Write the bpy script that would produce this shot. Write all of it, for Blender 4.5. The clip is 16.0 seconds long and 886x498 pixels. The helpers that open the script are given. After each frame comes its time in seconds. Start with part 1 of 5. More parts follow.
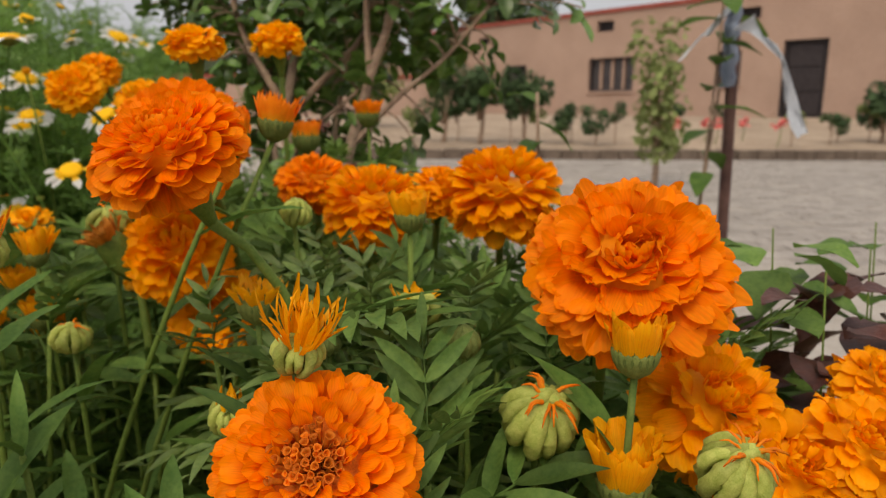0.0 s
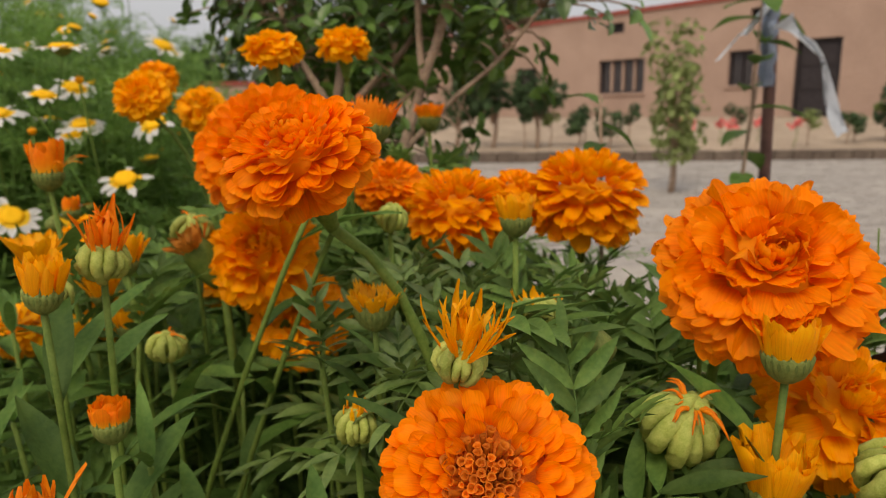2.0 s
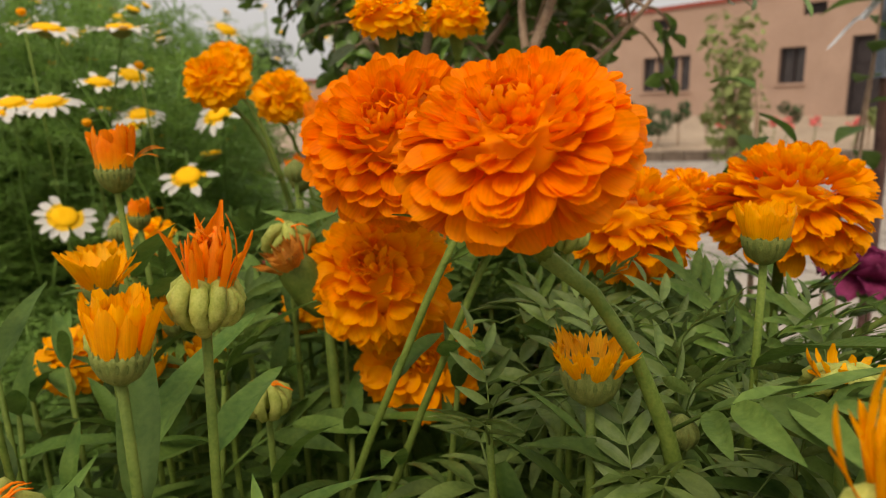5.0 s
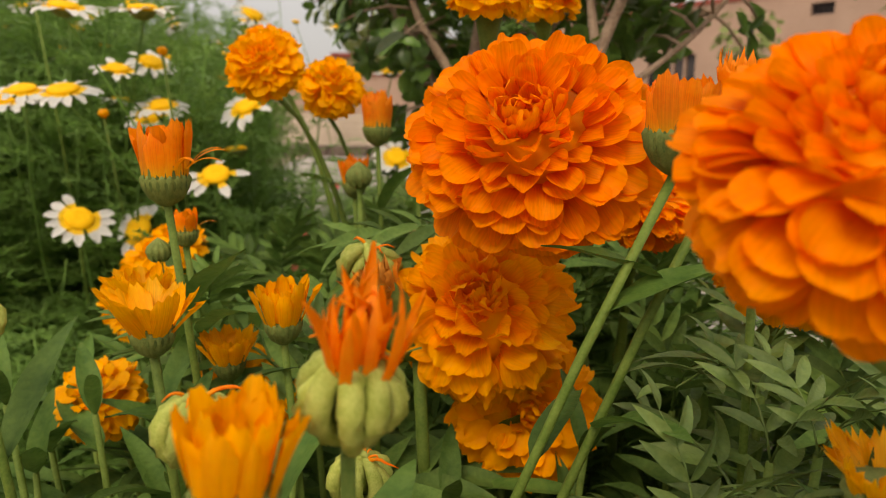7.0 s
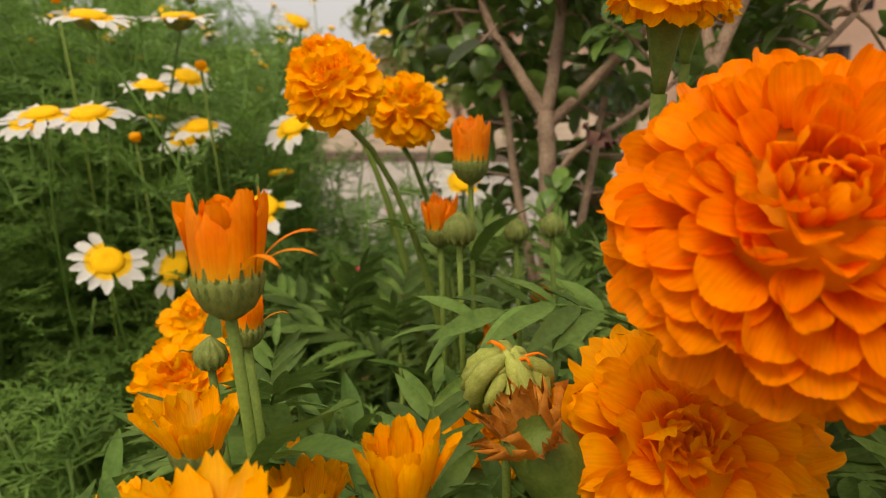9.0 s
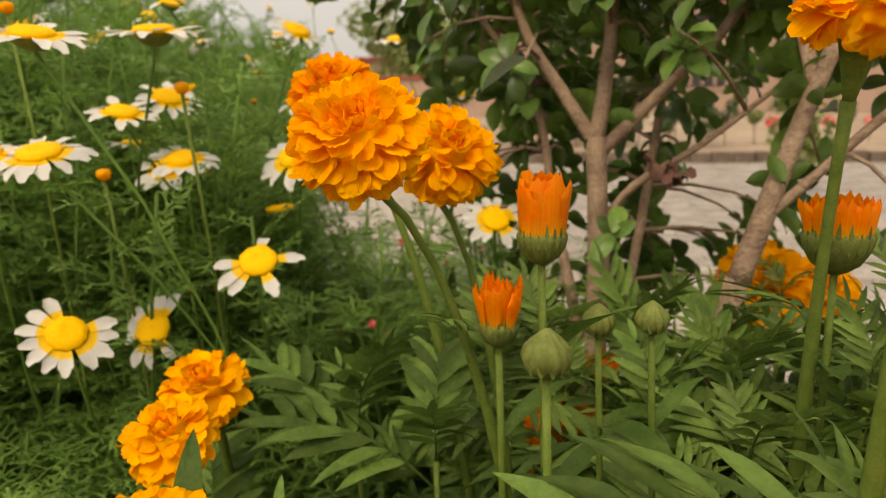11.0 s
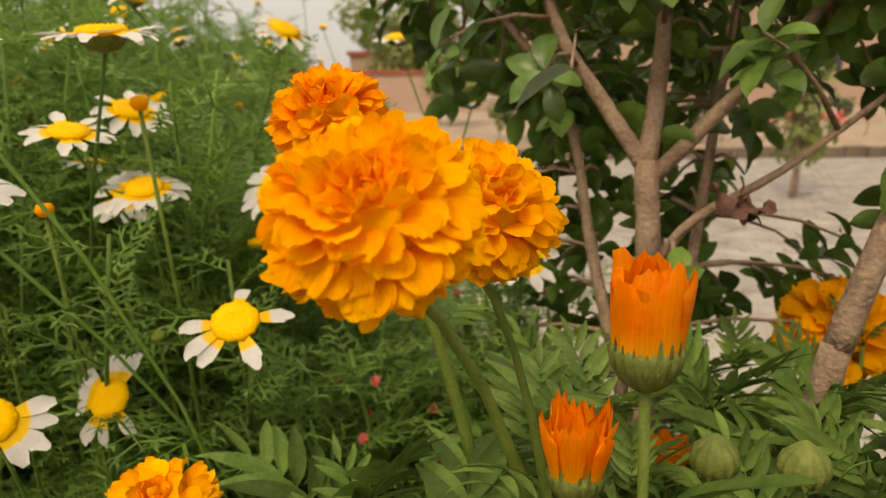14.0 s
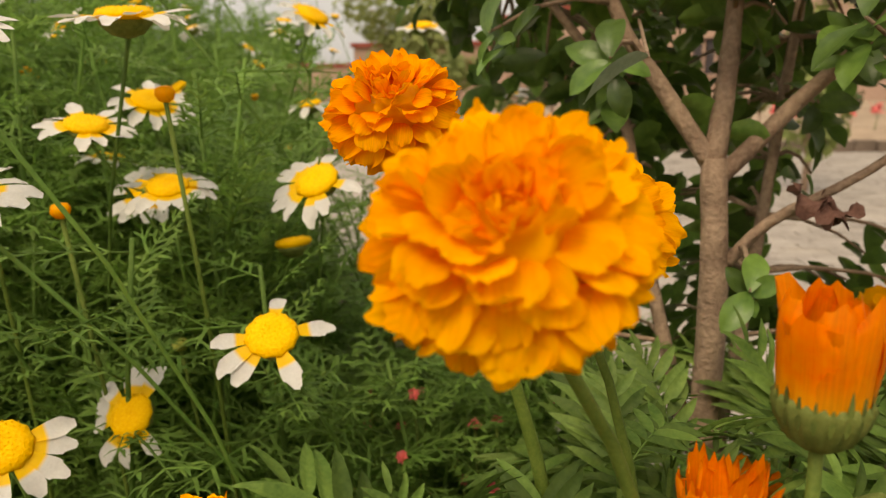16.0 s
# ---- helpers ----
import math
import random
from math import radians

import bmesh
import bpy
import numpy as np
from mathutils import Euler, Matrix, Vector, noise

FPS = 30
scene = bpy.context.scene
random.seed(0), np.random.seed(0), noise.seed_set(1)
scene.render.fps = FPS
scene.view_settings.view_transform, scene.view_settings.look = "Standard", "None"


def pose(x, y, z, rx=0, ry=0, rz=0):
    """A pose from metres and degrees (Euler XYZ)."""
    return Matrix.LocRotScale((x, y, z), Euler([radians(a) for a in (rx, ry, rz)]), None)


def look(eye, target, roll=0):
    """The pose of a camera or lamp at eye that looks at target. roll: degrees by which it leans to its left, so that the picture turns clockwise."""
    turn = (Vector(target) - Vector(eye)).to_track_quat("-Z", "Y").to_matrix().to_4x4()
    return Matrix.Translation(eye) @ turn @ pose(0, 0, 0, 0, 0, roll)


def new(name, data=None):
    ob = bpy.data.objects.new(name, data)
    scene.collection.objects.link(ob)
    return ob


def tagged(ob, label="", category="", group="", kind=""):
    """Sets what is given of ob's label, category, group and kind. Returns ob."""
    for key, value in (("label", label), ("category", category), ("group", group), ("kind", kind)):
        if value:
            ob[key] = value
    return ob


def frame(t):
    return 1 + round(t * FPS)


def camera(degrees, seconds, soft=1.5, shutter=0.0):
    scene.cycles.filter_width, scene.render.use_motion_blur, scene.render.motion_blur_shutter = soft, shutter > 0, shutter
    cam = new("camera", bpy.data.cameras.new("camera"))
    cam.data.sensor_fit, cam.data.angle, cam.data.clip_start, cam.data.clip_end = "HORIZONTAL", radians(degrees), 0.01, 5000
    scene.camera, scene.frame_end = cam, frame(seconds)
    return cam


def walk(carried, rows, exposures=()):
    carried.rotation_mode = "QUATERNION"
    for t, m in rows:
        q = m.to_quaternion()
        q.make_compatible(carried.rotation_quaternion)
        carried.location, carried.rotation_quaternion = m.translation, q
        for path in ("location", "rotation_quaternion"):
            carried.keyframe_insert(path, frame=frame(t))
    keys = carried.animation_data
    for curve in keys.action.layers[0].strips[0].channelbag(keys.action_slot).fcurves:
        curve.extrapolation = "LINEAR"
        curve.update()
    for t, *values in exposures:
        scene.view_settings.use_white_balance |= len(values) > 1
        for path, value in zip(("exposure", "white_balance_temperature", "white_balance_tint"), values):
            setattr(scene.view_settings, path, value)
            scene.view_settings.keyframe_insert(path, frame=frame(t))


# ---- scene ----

# ======================= camera and its walk =======================
cam = camera(66.0, 16.0, soft=1.0)
cam.data.dof.use_dof = True
cam.data.dof.focus_distance = 0.26
cam.data.dof.aperture_fstop = 14.0
PATH = [
    (0, (0.057, -0.144, 0.813), (0.058, 1.814, 0.406), 0.2),
    (0.5, (0.049, -0.137, 0.807), (0.035, 1.825, 0.412), -0.3),
    (1, (0.031, -0.141, 0.811), (0.015, 1.82, 0.418), -0.6),
    (1.5, (0.016, -0.145, 0.809), (-0.009, 1.816, 0.414), -0.6),
    (2, (-0.004, -0.138, 0.812), (-0.033, 1.823, 0.417), -0.6),
    (2.5, (-0.003, -0.150, 0.820), (-0.046, 1.809, 0.420), -0.2),
    (3, (-0.023, -0.127, 0.819), (-0.086, 1.832, 0.421), -0.8),
    (3.5, (-0.024, -0.114, 0.820), (-0.101, 1.845, 0.426), -1.0),
    (4, (-0.044, -0.09, 0.817), (-0.146, 1.867, 0.421), -0.9),
    (4.5, (-0.066, -0.051, 0.811), (-0.171, 1.904, 0.402), -0.3),
    (5, (-0.087, -0.018, 0.802), (-0.220, 1.938, 0.404), -0.5),
    (5.2, (-0.098, -0.008, 0.8), (-0.239, 1.946, 0.398), -0.4),
    (7.3, (-0.169, 0.080, 0.803), (-0.285, 2.033, 0.390), 0.8),
    (7.5, (-0.181, 0.094, 0.803), (-0.288, 2.047, 0.389), 1.1),
    (8, (-0.198, 0.108, 0.806), (-0.350, 2.058, 0.387), 2.2),
    (8.5, (-0.199, 0.136, 0.809), (-0.382, 2.085, 0.397), 2.2),
    (9, (-0.215, 0.17, 0.818), (-0.42, 2.118, 0.415), -0.2),
    (9.5, (-0.235, 0.195, 0.822), (-0.439, 2.144, 0.423), -0.8),
    (11.8, (-0.267, 0.332, 0.858), (-0.464, 2.276, 0.43), -0.7),
    (12, (-0.271, 0.338, 0.861), (-0.464, 2.281, 0.427), -0.9),
    (12.5, (-0.275, 0.352, 0.863), (-0.468, 2.295, 0.43), -1.2),
    (13, (-0.279, 0.356, 0.868), (-0.437, 2.297, 0.412), -1.5),
    (13.5, (-0.281, 0.372, 0.866), (-0.453, 2.314, 0.416), -0.8),
    (14, (-0.287, 0.402, 0.860), (-0.466, 2.349, 0.436), -0.8),
    (14.5, (-0.291, 0.424, 0.858), (-0.468, 2.370, 0.433), -1.2),
    (15, (-0.303, 0.438, 0.854), (-0.467, 2.384, 0.421), -1.2),
    (15.5, (-0.313, 0.447, 0.854), (-0.472, 2.391, 0.415), -0.8),
    (16, (-0.322, 0.440, 0.860), (-0.508, 2.380, 0.415), -0.6),
]
walk(cam, [(t, look(e, g, r)) for t, e, g, r in PATH],
     exposures=((0, -0.07, 7000, 10), (3.5, -0.03, 7250, 10), (5.2, 0.08, 7600, 10), (9.5, 0.18, 7750, 10), (12.0, 0.26, 8600, 10), (16.0, 0.22, 8500, 10)))

# ======================= world and light =======================
world = bpy.data.worlds.new("overcast_sky")
world.use_nodes = True
scene.world = world
wn = world.node_tree.nodes
wl = world.node_tree.links
sky = wn.new("ShaderNodeTexSky")
sky.sky_type = "NISHITA"
sky.sun_disc = False
sky.sun_elevation = radians(48)
sky.sun_rotation = radians(200)
sky.dust_density = 4.0
haze = wn.new("ShaderNodeMix")
haze.data_type = "RGBA"
haze.inputs[0].default_value = 0.82
haze.inputs[7].default_value = (7.0, 7.15, 7.75, 1)
wl.new(sky.outputs[0], haze.inputs[6])
# overcast sky: dimmer towards the horizon than overhead
up = wn.new("ShaderNodeTexCoord")
height = wn.new("ShaderNodeSeparateXYZ")
wl.new(up.outputs["Generated"], height.inputs[0])
dome = wn.new("ShaderNodeMapRange")
dome.inputs[3].default_value = 0.60
dome.inputs[4].default_value = 1.40
wl.new(height.outputs[2], dome.inputs[0])
shade = wn.new("ShaderNodeVectorMath")
shade.operation = "SCALE"
wl.new(haze.outputs[2], shade.inputs[0])
wl.new(dome.outputs[0], shade.inputs[3])
wl.new(shade.outputs[0], wn["Background"].inputs[0])
wn["Background"].inputs[1].default_value = 0.128
sun = new("sun", bpy.data.lights.new("sun", "SUN"))
sun.data.energy = 1.5
sun.data.angle = radians(25)
sun.data.color = (1.0, 0.92, 0.78)
sun.matrix_world = look((0, 0, 0), (0.25, 0.75, -1.1))

# ======================= materials =======================
def material(name, c1, c2, rough=0.6, scale=40.0, bump=0.15, translucent=0.0, per_piece=0.0, metal=0.0, ramp=None, spec=0.3, fine=6.0, detail=6.0, veins=0.0):
    """Two-scale noise between two colours, with relief. ramp: (from, to, colour) along a piece's own length."""
    m = bpy.data.materials.new(name)
    m.use_nodes = True
    n, l = m.node_tree.nodes, m.node_tree.links
    b = n["Principled BSDF"]
    out = n["Material Output"]
    co = n.new("ShaderNodeTexCoord")
    big = n.new("ShaderNodeTexNoise")
    big.inputs["Scale"].default_value = scale
    big.inputs["Detail"].default_value = detail
    small = n.new("ShaderNodeTexNoise")
    small.inputs["Scale"].default_value = scale * fine
    small.inputs["Detail"].default_value = 3.0
    geo = n.new("ShaderNodeNewGeometry")
    for t in (big, small):
        l.new(geo.outputs["Position"], t.inputs["Vector"])
    add = n.new("ShaderNodeMath")
    add.operation = "MULTIPLY_ADD"
    add.inputs[1].default_value = 0.45
    l.new(small.outputs[0], add.inputs[0])
    half = n.new("ShaderNodeMath")
    half.operation = "MULTIPLY"
    half.inputs[1].default_value = 0.75
    l.new(big.outputs[0], half.inputs[0])
    l.new(half.outputs[0], add.inputs[2])
    cr = n.new("ShaderNodeValToRGB")
    cr.color_ramp.elements[0].position = 0.38
    cr.color_ramp.elements[0].color = (*c1, 1)
    cr.color_ramp.elements[1].position = 0.78
    cr.color_ramp.elements[1].color = (*c2, 1)
    l.new(add.outputs[0], cr.inputs[0])
    col = cr.outputs[0]
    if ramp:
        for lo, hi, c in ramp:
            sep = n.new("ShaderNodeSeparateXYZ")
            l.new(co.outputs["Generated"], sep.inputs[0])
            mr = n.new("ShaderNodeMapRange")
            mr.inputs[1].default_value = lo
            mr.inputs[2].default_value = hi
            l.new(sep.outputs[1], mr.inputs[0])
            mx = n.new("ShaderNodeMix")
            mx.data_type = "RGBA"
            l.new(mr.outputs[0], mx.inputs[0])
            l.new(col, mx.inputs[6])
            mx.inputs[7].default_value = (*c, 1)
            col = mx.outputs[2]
    if veins:
        vm = n.new("ShaderNodeMapping")
        vm.inputs["Scale"].default_value = (26, 1.6, 1.6)
        l.new(co.outputs["Generated"], vm.inputs["Vector"])
        vn = n.new("ShaderNodeTexNoise")
        vn.inputs["Scale"].default_value = 1.0
        vn.inputs["Detail"].default_value = 3.0
        l.new(vm.outputs[0], vn.inputs["Vector"])
        vv = n.new("ShaderNodeMapRange")
        vv.inputs[1].default_value = 0.3
        vv.inputs[2].default_value = 0.7
        vv.inputs[3].default_value = 1 - veins
        vv.inputs[4].default_value = 1 + veins * 0.5
        l.new(vn.outputs[0], vv.inputs[0])
        vh = n.new("ShaderNodeHueSaturation")
        l.new(vv.outputs[0], vh.inputs["Value"])
        l.new(col, vh.inputs["Color"])
        col = vh.outputs[0]
    if per_piece:
        oi = n.new("ShaderNodeObjectInfo")
        sm = n.new("ShaderNodeMath")
        sm.operation = "ADD"
        l.new(oi.outputs["Random"], sm.inputs[0])
        l.new(geo.outputs["Random Per Island"], sm.inputs[1])
        fr = n.new("ShaderNodeMath")
        fr.operation = "FRACT"
        l.new(sm.outputs[0], fr.inputs[0])
        vr = n.new("ShaderNodeMapRange")
        vr.inputs[3].default_value = 1 - per_piece
        vr.inputs[4].default_value = 1 + per_piece * 0.6
        l.new(fr.outputs[0], vr.inputs[0])
        hs = n.new("ShaderNodeHueSaturation")
        l.new(vr.outputs[0], hs.inputs["Value"])
        l.new(col, hs.inputs["Color"])
        col = hs.outputs[0]
    l.new(col, b.inputs["Base Color"])
    b.inputs["Roughness"].default_value = rough
    b.inputs["Metallic"].default_value = metal
    b.inputs["Specular IOR Level"].default_value = spec
    if bump:
        bp = n.new("ShaderNodeBump")
        bp.inputs["Strength"].default_value = bump
        bp.inputs["Distance"].default_value = 0.3 / scale
        l.new(add.outputs[0], bp.inputs["Height"])
        l.new(bp.outputs[0], b.inputs["Normal"])
    if translucent:
        tr = n.new("ShaderNodeBsdfTranslucent")
        l.new(col, tr.inputs[0])
        ms = n.new("ShaderNodeMixShader")
        ms.inputs[0].default_value = translucent
        l.new(b.outputs[0], ms.inputs[1])
        l.new(tr.outputs[0], ms.inputs[2])
        l.new(ms.outputs[0], out.inputs[0])
    return m


# petal ramps darken towards the base: deeper pigment plus painted shade between petals
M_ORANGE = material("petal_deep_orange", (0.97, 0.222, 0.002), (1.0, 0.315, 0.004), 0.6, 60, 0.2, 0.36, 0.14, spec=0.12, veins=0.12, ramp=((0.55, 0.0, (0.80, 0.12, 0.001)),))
M_ORANGE_FAR = material("bloom_deep_orange", (0.82, 0.20, 0.002), (1.0, 0.325, 0.004), 0.6, 60, 0.2, 0.25, 0.2, spec=0.12)
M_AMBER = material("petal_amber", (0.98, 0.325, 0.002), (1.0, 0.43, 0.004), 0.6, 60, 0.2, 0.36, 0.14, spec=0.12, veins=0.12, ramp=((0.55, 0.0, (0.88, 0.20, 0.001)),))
M_AMBER_FAR = material("bloom_amber", (0.90, 0.28, 0.002), (1.0, 0.41, 0.004), 0.6, 60, 0.2, 0.25, 0.2, spec=0.12)
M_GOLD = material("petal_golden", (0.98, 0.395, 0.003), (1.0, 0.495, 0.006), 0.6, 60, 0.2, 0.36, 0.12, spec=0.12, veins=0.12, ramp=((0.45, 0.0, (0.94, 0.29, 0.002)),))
M_GOLD_FAR = material("bloom_golden", (0.92, 0.35, 0.003), (1.0, 0.48, 0.006), 0.6, 60, 0.2, 0.25, 0.2, spec=0.12)
JOINED = {"petal_deep_orange": M_ORANGE_FAR, "petal_amber": M_AMBER_FAR, "petal_golden": M_GOLD_FAR}
M_CAL = material("calendula_orange", (0.95, 0.21, 0.003), (1.0, 0.31, 0.006), 0.55, 90, 0.1, 0.35, 0.16, veins=0.16, ramp=((0.45, 0.0, (1.0, 0.5, 0.02)),), spec=0.2)
M_CALY = material("calendula_yellow", (0.97, 0.37, 0.004), (1.0, 0.485, 0.008), 0.55, 90, 0.1, 0.35, 0.16, veins=0.16, spec=0.2)
M_CALR = material("calendula_faded_red", (0.95, 0.20, 0.006), (1.0, 0.32, 0.012), 0.55, 90, 0.1, 0.35, 0.16, veins=0.16, ramp=((0.4, 0.0, (1.0, 0.45, 0.02)),), spec=0.2)
M_FLORET = material("floret_burnt_orange", (0.55, 0.105, 0.003), (0.90, 0.235, 0.005), 0.7, 200, 0.2, 0.2, 0.3)
M_DRY = material("dry_petal", (0.42, 0.14, 0.012), (0.75, 0.28, 0.03), 0.75, 120, 0.3, 0.2, 0.25)
M_CALYX = material("calyx_green", (0.105, 0.14, 0.030), (0.22, 0.255, 0.065), 0.65, 260, 0.4, 0.1, 0.2, spec=0.2)
M_SEPAL = material("sepal_dark_green", (0.065, 0.10, 0.02), (0.17, 0.21, 0.05), 0.65, 300, 0.4, 0.1, 0.3, spec=0.2)
M_SEED = material("seed_green", (0.26, 0.32, 0.045), (0.50, 0.52, 0.13), 0.6, 220, 0.4, 0.12, 0.25, spec=0.2)
M_STEM = material("stem_green", (0.085, 0.145, 0.020), (0.175, 0.24, 0.045), 0.6, 120, 0.3, 0.08, 0.2, spec=0.2)
M_LEAF = material("marigold_leaf", (0.068, 0.135, 0.024), (0.165, 0.26, 0.055), 0.6, 60, 0.25, 0.3, 0.5, spec=0.2)
M_LEAFC = material("calendula_leaf", (0.05, 0.115, 0.018), (0.125, 0.21, 0.04), 0.6, 60, 0.3, 0.3, 0.45, spec=0.2)
M_LEAFY = material("young_marigold_leaf", (0.10, 0.185, 0.034), (0.24, 0.345, 0.08), 0.55, 60, 0.25, 0.35, 0.4, spec=0.3)
M_LEAFG = material("greyish_marigold_leaf", (0.082, 0.142, 0.027), (0.19, 0.262, 0.064), 0.5, 60, 0.3, 0.25, 0.35, spec=0.4)
M_FEATHER = material("feathery_leaf", (0.12, 0.245, 0.046), (0.25, 0.40, 0.09), 0.6, 30, 0.1, 0.45, 0.35)
M_TREELEAF = material("glossy_tree_leaf", (0.06, 0.125, 0.024), (0.16, 0.27, 0.055), 0.35, 30, 0.12, 0.25, 0.6, spec=0.45)
M_PALE = material("pale_leaf_back", (0.16, 0.21, 0.13), (0.26, 0.32, 0.21), 0.5, 60, 0.2, 0.25, 0.1)
M_BARK = material("grey_brown_bark", (0.17, 0.108, 0.075), (0.42, 0.295, 0.205), 0.85, 45, 0.7)
M_WHITE = material("white_ray", (0.64, 0.62, 0.585), (0.77, 0.75, 0.71), 0.55, 120, 0.15, 0.3, 0.05, ramp=((0.40, 0.31, (0.97, 0.58, 0.012)),))
M_RAYS = material("white_rays", (0.66, 0.635, 0.575), (0.77, 0.75, 0.70), 0.55, 120, 0.15, 0.3, 0.05)
M_DISC = material("yellow_disc", (0.88, 0.42, 0.0), (1.0, 0.60, 0.015), 0.8, 600, 0.8)
M_PURPLE = material("purple_bloom", (0.13, 0.012, 0.05), (0.30, 0.035, 0.13), 0.7, 90, 0.3, 0.2, 0.2)
M_REDLEAF = material("dark_red_leaf", (0.05, 0.018, 0.014), (0.13, 0.045, 0.03), 0.45, 50, 0.2, 0.15, 0.3)
M_PINK = material("pink_bloom", (0.75, 0.13, 0.13), (0.9, 0.28, 0.25), 0.6, 150, 0.2, 0.3, 0.2)
M_SOIL = material("garden_soil", (0.05, 0.036, 0.024), (0.14, 0.10, 0.07), 0.95, 14, 0.9)
M_YARD = material("dusty_brick_yard", (0.27, 0.232, 0.193), (0.41, 0.362, 0.31), 0.92, 2.2, 0.5, fine=9)
M_BRICK = material("worn_yard_brick", (0.22, 0.19, 0.165), (0.39, 0.345, 0.30), 0.92, 8, 0.5, per_piece=0.12, fine=8)
M_EARTH = material("dry_earth", (0.27, 0.195, 0.135), (0.45, 0.34, 0.24), 0.95, 1.6, 0.8, fine=10)
M_KERB = material("stained_edging", (0.10, 0.072, 0.055), (0.20, 0.15, 0.115), 0.92, 5, 0.6)
M_WALL = material("tan_pink_plaster", (0.38, 0.255, 0.195), (0.48, 0.33, 0.255), 0.9, 0.9, 0.25, fine=25)
M_TRIM = material("red_parapet_coping", (0.26, 0.055, 0.04), (0.38, 0.095, 0.07), 0.8, 3, 0.3)
M_DARK = material("dark_painted_metal", (0.022, 0.017, 0.018), (0.05, 0.04, 0.042), 0.5, 12, 0.2)
M_GLASS = material("dusty_dark_pane", (0.03, 0.026, 0.028), (0.07, 0.06, 0.06), 0.25, 4, 0.05, spec=0.5)
M_BUSH = material("far_bush_leaf", (0.03, 0.06, 0.02), (0.08, 0.13, 0.045), 0.7, 4, 0.2, 0.2, 0.4)
M_BUSHY = material("far_pale_leaf", (0.16, 0.21, 0.06), (0.30, 0.34, 0.12), 0.7, 4, 0.2, 0.3, 0.3)
M_RUST = material("rusty_pipe", (0.07, 0.035, 0.03), (0.16, 0.085, 0.07), 0.75, 30, 0.5)
M_PLASTIC = material("torn_plastic_sheet", (0.50, 0.54, 0.60), (0.70, 0.73, 0.78), 0.3, 25, 0.4, 0.35, spec=0.5)
M_BLUE = material("blue_grey_wrap", (0.14, 0.17, 0.24), (0.26, 0.30, 0.38), 0.45, 30, 0.4)


# ======================= mesh tools =======================
class Shape:
    """Collects points and faces of one mesh."""

    def __init__(self):
        self.v, self.f, self.n = [], [], 0

    def add(self, v, f, m=None):
        v = np.asarray(v, float)
        if m is not None:
            a = np.array(m)
            v = v @ a[:3, :3].T + a[:3, 3]
        self.v.append(v)
        self.f.extend([tuple(i + self.n for i in q) for q in f])
        self.n += len(v)
        return self

    def mesh(self, name, mat, smooth=True):
        me = bpy.data.meshes.new(name)
        me.from_pydata(np.concatenate(self.v).tolist(), [], self.f)
        me.polygons.foreach_set("use_smooth", [smooth] * len(self.f))
        me.materials.append(mat)
        me.update()
        return me


def part(name, me, parent, m=None, label=""):
    ob = new(name, me)
    ob.parent = parent
    if m is not None:
        ob.matrix_basis = m
    return tagged(ob, label)


def thing(name, at_point, label, category, group="", kind=""):
    ob = new(name)
    ob.empty_display_size = 0.02
    ob.location = at_point
    return tagged(ob, label, category, group, kind)


def grid_faces(nu, nv, wrap=False):
    f = []
    for j in range(nv - 1):
        for i in range(nu if wrap else nu - 1):
            a, b = j * nu + i, j * nu + (i + 1) % nu
            f.append((a, b, b + nu, a + nu))
    return f


def tube(points, radii, sides=8, wobble=0.0, rng=None):
    """A swept round stem through the points, closed at both ends."""
    p = [Vector(q) for q in points]
    v, n = [], len(p)
    up = Vector((0.31, 0.17, 0.94))
    for i in range(n):
        d = (p[min(i + 1, n - 1)] - p[max(i - 1, 0)]).normalized()
        a = d.cross(up)
        if a.length < 0.05:
            a = d.cross(Vector((1, 0, 0)))
        a.normalize()
        b = d.cross(a)
        r = radii[i] if hasattr(radii, "__len__") else radii
        for k in range(sides):
            t = 2 * math.pi * k / sides
            w = 1 + (rng.uniform(-wobble, wobble) if rng else 0)
            v.append(p[i] + (a * math.cos(t) + b * math.sin(t)) * r * w)
    f = grid_faces(sides, n, True)
    f.append(tuple(range(sides))[::-1])
    f.append(tuple(range((n - 1) * sides, n * sides)))
    return [tuple(q) for q in v], f


def bow(a, b, sag, n=9):
    """Points of a gently bent line from a to b; sag: sideways offset at its middle."""
    a, b, s = Vector(a), Vector(b), Vector(sag)
    return [a.lerp(b, i / (n - 1)) + s * (4 * (i / (n - 1)) * (1 - i / (n - 1))) for i in range(n)]


def lathe(profile, sides, ripple=0.0, ribs=0):
    v = []
    for r, z in profile:
        for k in range(sides):
            t = 2 * math.pi * k / sides
            q = r * (1 + ripple * math.cos(ribs * t))
            v.append((q * math.cos(t), q * math.sin(t), z))
    f = grid_faces(sides, len(profile), True)
    f.append(tuple(range(sides))[::-1])
    f.append(tuple(range((len(profile) - 1) * sides, len(profile) * sides)))
    return v, f


def frame_of(axis, at_point=(0, 0, 0), spin=0.0):
    """A pose whose z points along axis."""
    q = Vector(axis).normalized().to_track_quat("Z", "Y")
    return Matrix.Translation(at_point) @ q.to_matrix().to_4x4() @ Matrix.Rotation(spin, 4, "Z")


